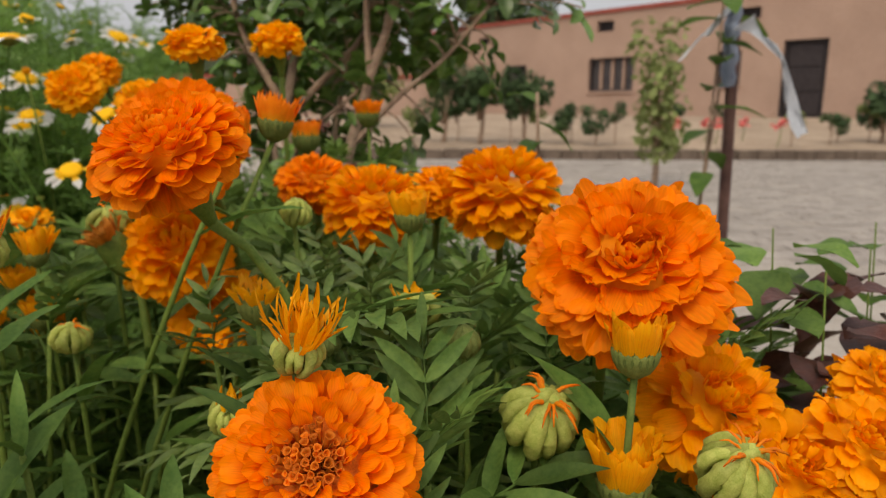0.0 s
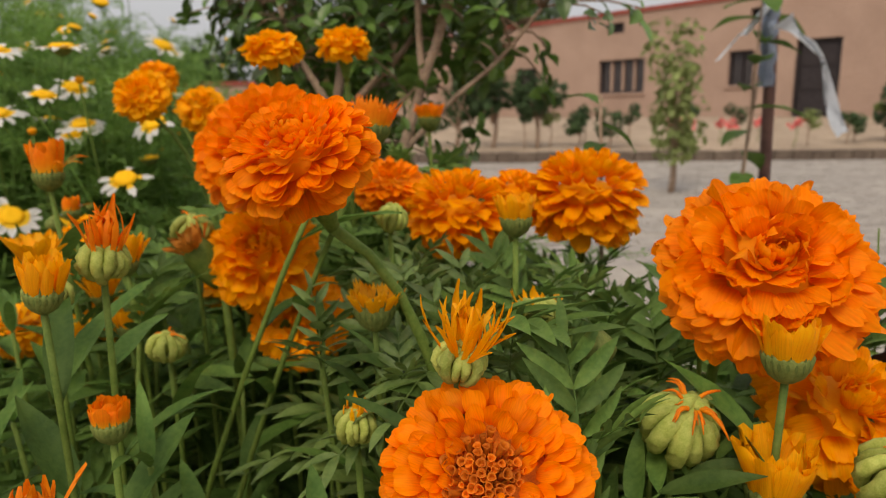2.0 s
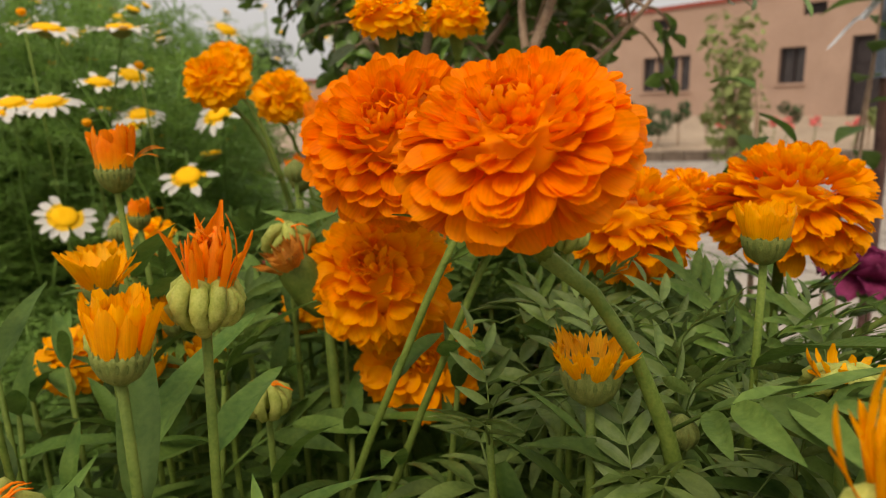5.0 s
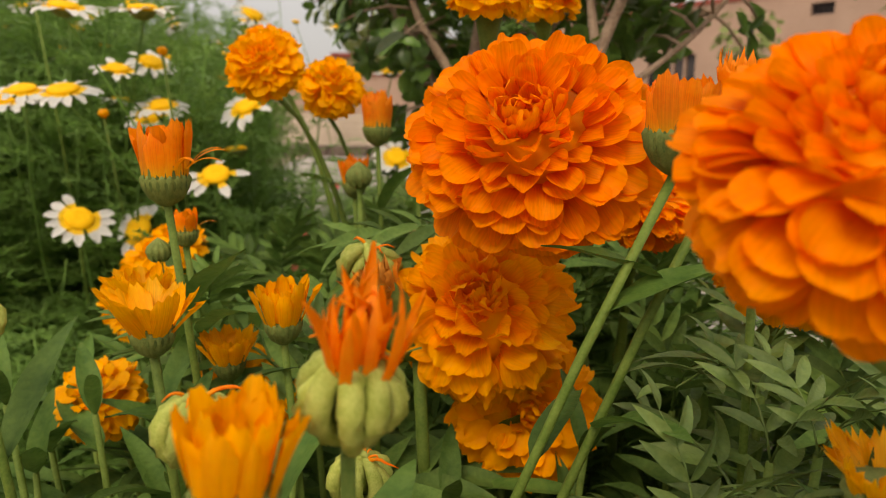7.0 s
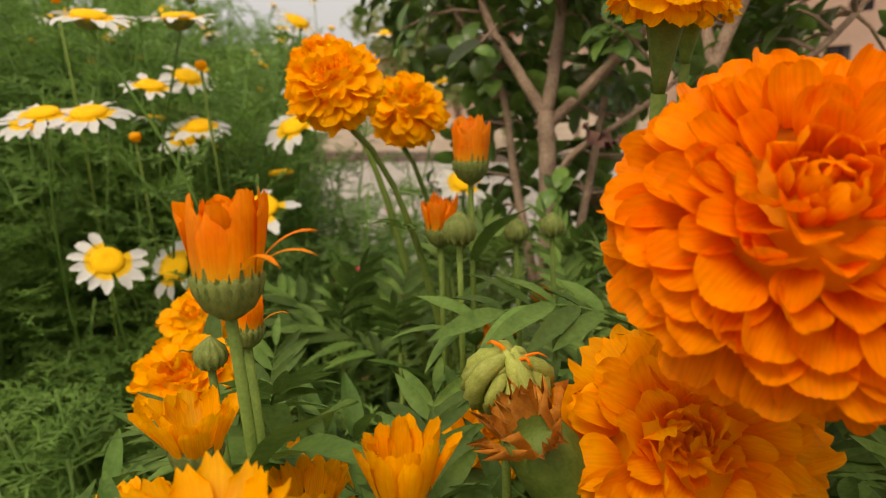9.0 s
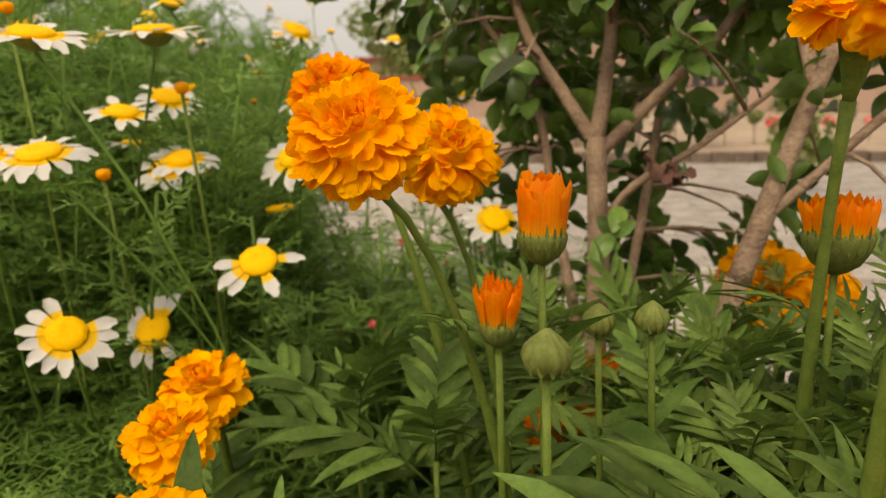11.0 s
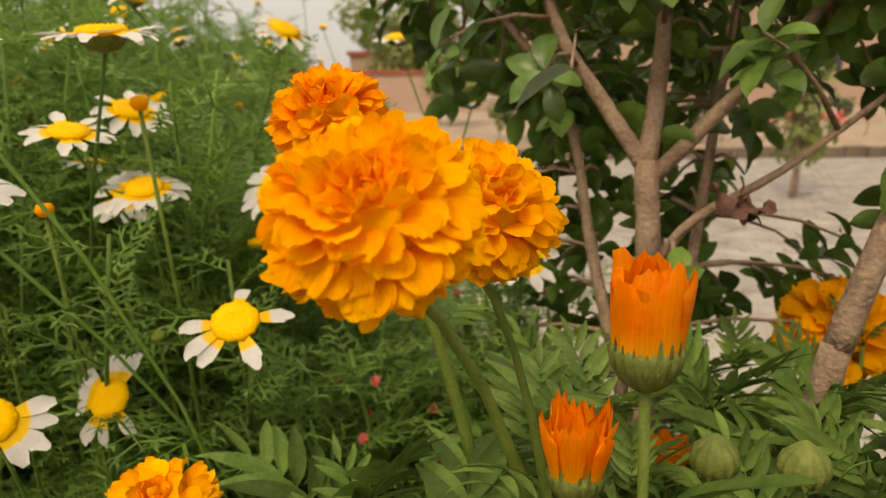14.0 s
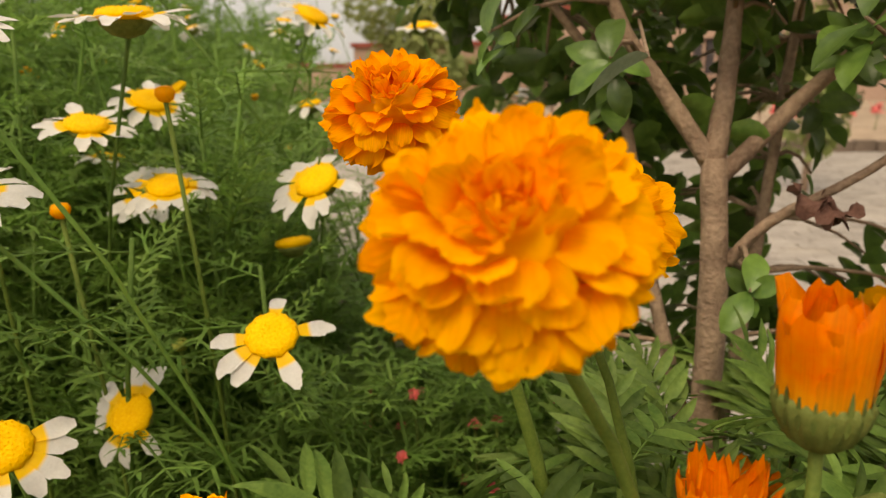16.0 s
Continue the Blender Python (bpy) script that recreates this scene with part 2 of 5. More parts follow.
def petal(length, width, bend, cup, ruffle, rng, nu=7, nv=7, base=0.3, tip=0.88, notch=0.12):
    """A curled petal: grows along y, its tip bending towards -z; rows of nu points."""
    v = []
    y = z = 0.0
    ph, ph2 = rng.uniform(0, 6), rng.uniform(0, 6)
    for j in range(nv):
        t = j / (nv - 1)
        a = radians(bend) * t ** 1.4
        if j:
            y += math.cos(a) * length / (nv - 1)
            z -= math.sin(a) * length / (nv - 1)
        if t < 0.7:
            w = base + (1 - base) * math.sin(t / 0.7 * math.pi / 2)
        else:
            w = 1 - (1 - tip) * ((t - 0.7) / 0.3) ** 2
        for i in range(nu):
            u = 2 * i / (nu - 1) - 1
            rr = ruffle * width * t * t * (math.sin(3.2 * u + ph) + 0.7 * math.sin(7 * u + ph2))
            lift = cup * width * abs(u) ** 2.2 * (0.35 + 0.65 * t) + cup * 0.18 * length * max(0, t - 0.75) ** 2 * 8 + rr
            back = -length * 0.26 * abs(u) ** 3.2 * t ** 4 - length * notch * t ** 4 * (0.5 + 0.5 * math.sin(9 * u + ph2))
            v.append((u * width / 2 * w, y + math.cos(a) * back + math.sin(a) * lift, z - math.sin(a) * back + math.cos(a) * lift))
    return v, grid_faces(nu, nv)


def blade(length, width, bend, fold, rng, nv=7, wave=0.0, taper=0.5):
    """A leaf: along y, midrib lowered, arching towards -z."""
    v = []
    y = z = 0.0
    ph = rng.uniform(0, 6)
    for j in range(nv):
        t = j / (nv - 1)
        a = radians(bend) * t
        if j:
            y += math.cos(a) * length / (nv - 1)
            z -= math.sin(a) * length / (nv - 1)
        w = max(0.03, math.sin(math.pi * min(1, t ** taper * 0.97 + 0.03)) ** 0.8) * width / 2
        for u in (-1, -0.5, 0, 0.5, 1):
            lift = fold * w * abs(u) + wave * width * math.sin(5 * t * 2 + u * 2 + ph) * abs(u)
            v.append((u * w, y + math.sin(a) * lift, z + math.cos(a) * lift))
    return v, grid_faces(5, nv)


# ======================= flowers and plants =======================
RNG = random.Random(7)
PETALS = {}


def spoon(length, width, bend, cup, wave, crenate, rng, nu=9, nv=8, claw=0.32, blunt=0.0, late=1.5):
    """A bloom petal along y: narrow claw, broad rounded end; its sides rise to +z, its end arches to -z. blunt: 0 round, 1 square end."""
    v = []
    y = z = 0.0
    ph, ph2, ph3 = rng.uniform(0, 6.28), rng.uniform(0, 6.28), rng.uniform(0, 6.28)
    skew = rng.uniform(-0.10, 0.10)
    ts = [0, 0.2, 0.4, 0.58, 0.72, 0.84, 0.94, 1.0][:nv]
    last = 0.0
    for t in ts:
        a = radians(bend) * t ** late
        y += math.cos(a) * length * (t - last)
        z -= math.sin(a) * length * (t - last)
        last = t
        if t < 0.6:
            w = claw + (1 - claw) * math.sin(t / 0.6 * math.pi / 2)
        else:
            q = (t - 0.6) / 0.4
            w = blunt * (1 - 0.18 * q * q) + (1 - blunt) * math.sqrt(max(0.025, 1 - q * q))
        for i in range(nu):
            u = 2 * i / (nu - 1) - 1
            rim = max(abs(u) ** 2, t * t) * t
            rr = wave * width * rim * (0.6 * math.sin(3.4 * u + ph) + 0.55 * math.sin(6.6 * u + 4.0 * t + ph2))
            lift = cup * width * (w * u * u * (0.35 + 0.65 * t) + 0.55 * max(0.0, (t - 0.6) / 0.4) ** 2) + rr
            back = length * t ** 5 * (crenate * math.sin(10.5 * u + ph3) - 0.16 * blunt * abs(u) ** 3 + skew * u * 0.5)
            v.append((u * width / 2 * w + skew * 0.4 * width * t * t, y + math.cos(a) * back + math.sin(a) * lift, z - math.sin(a) * back + math.cos(a) * lift))
    return v, grid_faces(nu, len(ts))


# bend, width, cup of the petals from the middle of a bloom to its edge
SPOONS = {"cupped": (((14, 0.60, 0.60), (40, 0.74, 0.46), (62, 0.84, 0.34), (78, 0.94, 0.22)), 0.03, 0.016, 0.26),
          "ruffled": (((22, 0.80, 0.45), (48, 1.00, 0.26), (70, 1.10, 0.16), (82, 1.16, 0.08)), 0.12, 0.04, 0.66),
          "frilled": (((12, 0.55, 0.50), (34, 0.68, 0.36), (48, 0.78, 0.26), (40, 0.80, 0.22)), 0.09, 0.05, 0.6)}


def petal_meshes(mat, form):
    key = (mat.name, form)
    if key not in PETALS:
        rng = random.Random(len(PETALS) + 3)
        rows, wave, crenate, blunt = SPOONS[form]
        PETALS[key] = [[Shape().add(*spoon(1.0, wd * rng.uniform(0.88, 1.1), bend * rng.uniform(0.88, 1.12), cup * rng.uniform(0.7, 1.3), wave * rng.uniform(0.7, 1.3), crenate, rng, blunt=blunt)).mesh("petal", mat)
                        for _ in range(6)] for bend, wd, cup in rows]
    return PETALS[key]


def petal_poses(n, flat, rng, reach, open_centre, bare=0.0, size=1.0, unruly=1.0):
    """Unit-radius poses of the petals of one pompom head about +z."""
    for i in range(n):
        k = (i + 0.5) / n
        if k < bare:
            continue
        th = math.acos(1 - reach * k ** 1.12)
        ph = i * 2.39996 + rng.uniform(-0.16, 0.16)
        th += rng.uniform(-0.06, 0.06)
        d = Vector((math.sin(th) * math.cos(ph), math.sin(th) * math.sin(ph), math.cos(th)))
        et = Vector((math.cos(th) * math.cos(ph), math.cos(th) * math.sin(ph), -math.sin(th)))
        ep = Vector((-math.sin(ph), math.cos(ph), 0))
        s = (0.30 + 0.16 * min(1, k * 1.6)) * rng.uniform(0.88, 1.12) * size
        shrink = 1.0 - open_centre * math.exp(-(th / 0.5) ** 2)
        r0 = (1.0 - 0.72 * s) * shrink * rng.uniform(0.90, 1.06)
        rot = Matrix((-ep, d, -et)).transposed().to_4x4() @ Matrix.Rotation(rng.uniform(-0.3, 0.3) * unruly, 4, "Y") @ Matrix.Rotation(rng.uniform(-0.24, 0.2) * unruly, 4, "X") @ Matrix.Rotation(rng.uniform(-0.2, 0.2) * unruly, 4, "Z")
        cls = 0 if k < 0.08 else 1 if k < 0.3 else 2 if k < 0.72 else 3
        yield Matrix.Diagonal((1, 1, flat, 1)) @ Matrix.Translation(d * r0) @ rot @ Matrix.Scale(s, 4), cls
    if not bare:
        # small petals crowded in the middle
        for i in range(14):
            th, ph = 0.08 + 0.36 * math.sqrt(i / 14), i * 2.39996 + 1.0
            d = Vector((math.sin(th) * math.cos(ph), math.sin(th) * math.sin(ph), math.cos(th)))
            et = Vector((math.cos(th) * math.cos(ph), math.cos(th) * math.sin(ph), -math.sin(th)))
            ep = Vector((-math.sin(ph), math.cos(ph), 0))
            rot = Matrix((-ep, d, -et)).transposed().to_4x4() @ Matrix.Rotation(rng.uniform(-0.5, 0.5), 4, "Y") @ Matrix.Rotation(rng.uniform(-0.3, 0.4), 4, "X")
            yield Matrix.Diagonal((1, 1, flat, 1)) @ Matrix.Translation(d * (0.52 + 0.10 * i / 14)) @ rot @ Matrix.Scale(rng.uniform(0.26, 0.34), 4), 0


def marigold(pos, axis, radius, mat, label, foot=None, n=120, flat=0.78, form="ruffled", reach=1.5,
             open_centre=0.15, pieces=True, seed=1, sag=(0, 0, 0), stem_r=0.0035, calyx=1.0, leaves=2, away=0.5, florets=0, mid_at=None, size=1.1, leaf_size=1.0):
    """One pompom flower on its stem. axis: the way that the bloom faces; away: how straight the stem leaves it."""
    rng = random.Random(seed)
    pos, axis = Vector(pos), Vector(axis).normalized()
    foot = Vector(foot) if foot else Vector((pos.x + rng.uniform(-0.05, 0.05), pos.y + 0.06, 0.0))
    root = thing("marigold", foot, label, "flower", "marigolds in the bed")
    h = frame_of(axis, pos - foot, rng.uniform(0, 6)) @ Matrix.Scale(radius, 4)
    sets = petal_meshes(mat, form)
    unruly = {"cupped": 1.35, "ruffled": 2.1, "frilled": 1.4}[form]
    size *= {"cupped": 0.90, "ruffled": 1.04, "frilled": 1.0}[form]
    if pieces:
        for m, c in petal_poses(n, flat, rng, reach, open_centre, 0.10 if florets else 0.0, size, unruly):
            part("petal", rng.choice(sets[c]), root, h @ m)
    else:
        sh = Shape()
        for m, c in petal_poses(n, flat, rng, reach, open_centre, 0.0, size, unruly):
            me = rng.choice(sets[c])
            sh.add([v.co for v in me.vertices], [tuple(p.vertices) for p in me.polygons], h @ m)
        tagged(part("bloom", sh.mesh("bloom", JOINED[mat.name]), root), kind="stuff")
    if florets:
        tubes = []
        for q in range(3):
            pr = [(0.045, 0), (0.05, 0.16), (0.06, 0.30), (0.085, 0.38), (0.075, 0.385), (0.045, 0.31), (0.035, 0.2)]
            tubes.append(Shape().add(*lathe(pr, 9, 0.12, 3)).mesh("floret", M_FLORET))
        for i in range(florets):
            k = (i + 0.5) / florets
            th, ph = 0.66 * math.sqrt(k), i * 2.39996
            d = Vector((math.sin(th) * math.cos(ph), math.sin(th) * math.sin(ph), math.cos(th)))
            part("floret", rng.choice(tubes), root, h @ Matrix.Diagonal((1, 1, flat, 1)) @ frame_of(d + Vector((rng.uniform(-0.25, 0.25), rng.uniform(-0.25, 0.25), 0.3)), d * (0.52 - 0.18 * (1 - k))) @ Matrix.Diagonal((1, 1, 1.35, 1)) @ Matrix.Scale(rng.uniform(0.4, 0.7), 4))
    # heart of the bloom, which the petals grow from
    part("heart", Shape().add(*lathe([(0.05, -0.42), (0.42, -0.34), (0.66, -0.10), (0.62, 0.16), (0.40, 0.30 if not florets else 0.2), (0.03, 0.34 if not florets else 0.2)], 16), h).mesh("heart", M_FLORET if florets else JOINED[mat.name]), root)
    # long ribbed cup under the bloom
    cl = 0.95 * calyx
    part("calyx", Shape().add(*lathe([(0.09, -0.3 - cl), (0.13, -0.25 - cl * 0.85), (0.24, -0.3 - cl * 0.4), (0.34, -0.3), (0.40, -0.12)], 20, 0.06, 10), h).mesh("calyx", M_STEM), root)
    neck = h @ Vector((0, 0, -0.28 - cl))
    mid = neck - axis * (neck.length * 0.35 * away) + Vector(sag)
    if mid_at:
        mid = Vector(mid_at) - foot
    pts = []
    for i in range(13):
        t = i / 12
        pts.append(neck * (1 - t) ** 2 + mid * 2 * t * (1 - t) + Vector((0, 0, 0)) * t * t)
    stem = part("stem", Shape().add(*tube(pts, [stem_r * (1.15 - 0.25 * math.sin(i)) for i in range(13)], 9)).mesh("stem", M_STEM), root)
    for i in range(leaves):
        p = pts[3 + 2 * i]
        m = frame_of((rng.uniform(-0.3, 0.3), rng.uniform(-0.3, 0.3), 1), p, rng.uniform(0, 6.28)) @ Matrix.Rotation(radians(15), 4, "X")
        part("leaf", rng.choice(PINNATE), stem, m @ Matrix.Scale(rng.uniform(0.7, 1.0) * leaf_size, 4))
    return root


def pinnate(rng, length=0.10, pairs=6, mat=None, broad=0.23):
    """A divided marigold leaf: narrow toothed leaflets on a midrib."""
    sh = Shape()
    rib = [(0, length * t, 0.012 * math.sin(t * 3) - 0.02 * t * t) for t in (0, 0.2, 0.4, 0.6, 0.8, 1.0)]
    sh.add(*tube(rib, [0.0011, 0.001, 0.0009, 0.0008, 0.0006, 0.0004], 5))
    for k in range(pairs + 1):
        t = 0.22 + 0.78 * k / pairs
        size = length * (0.30 + 0.22 * math.sin(math.pi * min(1, t * 0.9)))
        for s in ((-1, 1) if k < pairs else (0,)):
            ang = s * radians(62 - 26 * t + rng.uniform(-8, 8))
            m = Matrix.Translation((0, length * t, 0.012 * math.sin(t * 3) - 0.02 * t * t)) @ Matrix.Rotation(-ang, 4, "Z") @ Matrix.Rotation(rng.uniform(-0.25, 0.35), 4, "Y")
            sh.add(*blade(size, size * broad, rng.uniform(10, 40), 0.35, rng, 8, 0.03, 0.8), m)
    return sh.mesh("leaf", mat or M_LEAF)


def feather(rng, length=0.08, pairs=7):
    """A finely cut daisy leaf: thin forked lobes."""
    sh = Shape()
    sh.add(*tube([(0, length * t, -0.01 * t * t) for t in (0, 0.5, 1)], [0.0009, 0.0007, 0.0004], 4))
    for k in range(pairs):
        t = 0.15 + 0.85 * k / pairs
        size = length * (0.36 - 0.2 * t) * rng.uniform(0.8, 1.2)
        for s in (-1, 1):
            m = Matrix.Translation((0, length * t, -0.01 * t * t)) @ Matrix.Rotation(-s * radians(48 + rng.uniform(-12, 12)), 4, "Z") @ Matrix.Rotation(rng.uniform(-0.4, 0.4), 4, "X")
            for q, off in ((0, 0), (-0.7, 0.45), (0.7, 0.6)):
                mm = m @ Matrix.Translation((0, size * off, 0)) @ Matrix.Rotation(q, 4, "Z")
                ln = size * (1.0 if q == 0 else 0.5)
                w = 0.0011
                sh.add([(-w, 0, 0), (w, 0, 0), (w * 0.9, ln * 0.6, 0.001), (-w * 0.9, ln * 0.6, 0.001), (0, ln, -0.001)], [(0, 1, 2, 3), (3, 2, 4)], mm)
    return sh


PINNATE = [pinnate(RNG, RNG.uniform(0.085, 0.12), RNG.choice((5, 6, 7))) for _ in range(5)]
PINNATE_FRESH = [pinnate(RNG, RNG.uniform(0.055, 0.085), 7, M_LEAFY) for _ in range(4)]
PINNATE_BROAD = [pinnate(RNG, RNG.uniform(0.075, 0.105), RNG.choice((3, 4)), M_LEAFG, 0.25) for _ in range(4)]
OBLONG = [Shape().add(*blade(RNG.uniform(0.07, 0.1), RNG.uniform(0.016, 0.024), RNG.uniform(10, 55), 0.35, RNG, 9, 0.05, 0.75)).mesh("leaf", M_LEAFC) for _ in range(5)]
FEATHERS = [feather(RNG, RNG.uniform(0.07, 0.10), RNG.choice((6, 7, 8))) for _ in range(4)]


def stem_and_leaves(root, top, rng, r=0.0028, sag=(0, 0, 0), leaves=5, first=0.07, mat=None):
    pts = bow(top, (0, 0, 0), sag, 12)
    stem = part("stem", Shape().add(*tube(pts, [r * (0.9 + 0.45 * i / 11) for i in range(12)], 9)).mesh("stem", mat or M_STEM), root)
    for i in range(leaves):
        t = first + i * 0.075
        k = min(10, int(t * 11))
        p = pts[k].lerp(pts[k + 1], t * 11 - k)
        m = frame_of((0, 0, 1), p, rng.uniform(0, 6.28)) @ Matrix.Rotation(radians(rng.uniform(25, 60)), 4, "X")
        part("leaf", rng.choice(OBLONG), stem, m @ Matrix.Scale(rng.uniform(0.5, 0.9), 4))


def calendula(pos, radius, mat, label, height=1.25, axis=(0, 0, 1), foot=None, seed=1, splay=0.0, strays=0, yellow=False, sag=(0.006, 0, 0), stem_r=0.0020, rays=20, leaves=5, tooth=0.1, wide=1.0):
    """A half-closed calendula: green ribbed cup, upright rays. pos is the rim of the cup."""
    rng = random.Random(seed)
    pos, axis = Vector(pos), Vector(axis).normalized()
    foot = Vector(foot) if foot else Vector((pos.x + rng.uniform(-0.04, 0.04), pos.y + rng.uniform(-0.02, 0.05), 0))
    root = thing("calendula", foot, label, "flower", "calendulas in the bed")
    h = frame_of(axis, pos - foot, rng.uniform(0, 6)) @ Matrix.Scale(radius, 4)
    cup = Shape().add(*lathe([(0.14, -1.12), (0.30, -1.04), (0.60, -0.80), (0.80, -0.42), (0.88, -0.05), (0.80, 0.10)], 54, 0.06, 18), h)
    calyx = part("calyx", cup.mesh("calyx", M_CALYX), root)
    for k in range(18):
        a = 2 * math.pi * k / 18
        m = h @ Matrix.Rotation(a, 4, "Z") @ Matrix.Translation((0, 0.80, -0.48)) @ Matrix.Rotation(radians(80), 4, "X")
        if k == 0:
            sep = Shape().add(*blade(1.0, 0.17, -12, 0.2, rng, 6, 0, 0.6)).mesh("sepal", M_SEPAL)
        part("sepal", sep, calyx, m @ Matrix.Scale(rng.uniform(0.7, 1.05), 4))
    kinds = [Shape().add(*petal(height, 0.80 * wide, b, -0.22, 0.05, rng, 7, 8, 0.5, 0.86, tooth)).mesh("ray", mat) for b in (-12, 2, 12)]
    for k in range(rays):
        a = 2 * math.pi * (k + rng.uniform(-0.3, 0.3)) / rays * (1 if k % 2 else 1.0)
        inner = 0.82 if k % 2 else 0.58
        m = h @ Matrix.Rotation(a, 4, "Z") @ Matrix.Translation((0, inner, -0.12)) @ Matrix.Rotation(radians(85 - splay * rng.uniform(0.5, 1.3) + rng.uniform(-5, 5)), 4, "X") @ Matrix.Rotation(math.pi, 4, "Y")
        part("ray", rng.choice(kinds), root, m @ Matrix.Diagonal((1, rng.uniform(0.8, 1.1), 1, 1)))
    if strays:
        far_ray = Shape().add(*petal(height * 1.15, 0.24, 70, -0.2, 0.06, rng, 5, 9, 0.6, 0.5, tooth)).mesh("stray_ray", mat)
        for k in range(strays):
            a = radians(-90 + rng.uniform(-45, 45)) - math.atan2((h @ Vector((1, 0, 0)) - h @ Vector((0, 0, 0))).y, (h @ Vector((1, 0, 0)) - h @ Vector((0, 0, 0))).x)
            m = h @ Matrix.Rotation(a, 4, "Z") @ Matrix.Translation((0, 0.8, 0.25)) @ Matrix.Rotation(radians(rng.uniform(40, 70)), 4, "X")
            part("stray_ray", far_ray, root, m @ Matrix.Scale(rng.uniform(0.7, 1.0), 4))
    stem_and_leaves(root, h @ Vector((0, 0, -0.95)), rng, stem_r, sag, leaves)
    return root


def crescent(rng, size):
    """A fat curled seed that bulges outwards, along +y."""
    pts = [(0.0, size * (0.5 * math.cos(a) - 0.28), size * 0.5 * math.sin(a)) for a in [radians(q) for q in range(-85, 125, 23)]]
    n = len(pts)
    return tube(pts, [size * 0.175 * math.sin(math.pi * (0.08 + 0.86 * i / (n - 1))) ** 0.6 for i in range(n)], 8, 0.14, rng)


def seed_head(pos, radius, label, axis=(0, 0, 1), foot=None, seed=1, wisps=10, spikes=0, mat=None, height=0.9, sag=(0.006, 0, 0), flat=0.7, leaves=5, stem_r=0.0020, spread=40):
    """A spent calendula: a ring of curled green seeds with the last rays on top."""
    rng = random.Random(seed)
    pos, axis = Vector(pos), Vector(axis).normalized()
    foot = Vector(foot) if foot else Vector((pos.x + rng.uniform(-0.04, 0.04), pos.y + rng.uniform(-0.02, 0.05), 0))
    root = thing("spent_calendula", foot, label, "seed head", "spent calendulas in the bed")
    h = frame_of(axis, pos - foot, rng.uniform(0, 6)) @ Matrix.Diagonal((radius, radius, radius * flat / 0.7, 1))
    part("receptacle", Shape().add(*lathe([(0.1, -0.75), (0.34, -0.62), (0.46, -0.3), (0.44, 0.05), (0.2, 0.16)], 20, 0.04, 10), h).mesh("receptacle", M_CALYX), root)
    kinds = [Shape().add(*crescent(rng, 1.0)).mesh("seed", M_SEED) for _ in range(3)]
    for ring, cnt, r, z, s in ((0, 12, 0.46, -0.20, 1.05), (1, 8, 0.22, 0.04, 0.78), (2, 4, 0.06, 0.14, 0.5)):
        for k in range(cnt):
            m = h @ Matrix.Rotation(2 * math.pi * (k + 0.5 * ring) / cnt + rng.uniform(-0.1, 0.1), 4, "Z") @ Matrix.Translation((0, r, z)) @ Matrix.Rotation(rng.uniform(-0.3, 0.3), 4, "X") @ Matrix.Rotation(rng.uniform(-0.25, 0.25), 4, "Y")
            part("seed", rng.choice(kinds), root, m @ Matrix.Scale(s * rng.uniform(0.8, 1.2), 4))
    if spikes:
        ray = [Shape().add(*petal(height * q, 0.24, b, -0.2, 0.10, rng, 4, 9, 0.8, 0.8, 0.1)).mesh("ray", mat) for b, q in ((-18, 1.0), (10, 0.8), (40, 1.05), (-5, 0.65), (60, 0.9))]
        for k in range(spikes):
            a, q = rng.uniform(0, 6.28), rng.random() ** 0.7
            m = h @ Matrix.Rotation(a, 4, "Z") @ Matrix.Translation((0, 0.5 * q, 0.0)) @ Matrix.Rotation(radians(90 - spread * q + rng.uniform(-8, 8)), 4, "X") @ Matrix.Rotation(math.pi, 4, "Y")
            part("ray", rng.choice(ray), root, m @ Matrix.Scale(rng.uniform(0.75, 1.1), 4))
    for k in range(wisps):
        if k == 0:
            wk = []
            for _ in range(3):
                p, x, y, z = [], 0.0, 0.0, 0.0
                dx, dy = rng.uniform(-0.4, 0.4), rng.uniform(0.3, 1.0)
                for i in range(7):
                    p.append((x, y, z))
                    x += 0.11 * dx + rng.uniform(-0.05, 0.05)
                    y += 0.13 * dy
                    z += 0.10 - 0.035 * i
                wk.append(Shape().add(*tube(p, [0.05, 0.045, 0.04, 0.035, 0.03, 0.022, 0.012], 5)).mesh("wisp", M_CALR))
        m = h @ Matrix.Rotation(rng.uniform(0, 6.28), 4, "Z") @ Matrix.Translation((0, 0.12, 0.42))
        part("wisp", rng.choice(wk), root, m @ Matrix.Scale(rng.uniform(0.7, 1.2), 4))
    stem_and_leaves(root, h @ Vector((0, 0, -0.7)), rng, stem_r, sag, leaves)
    return root


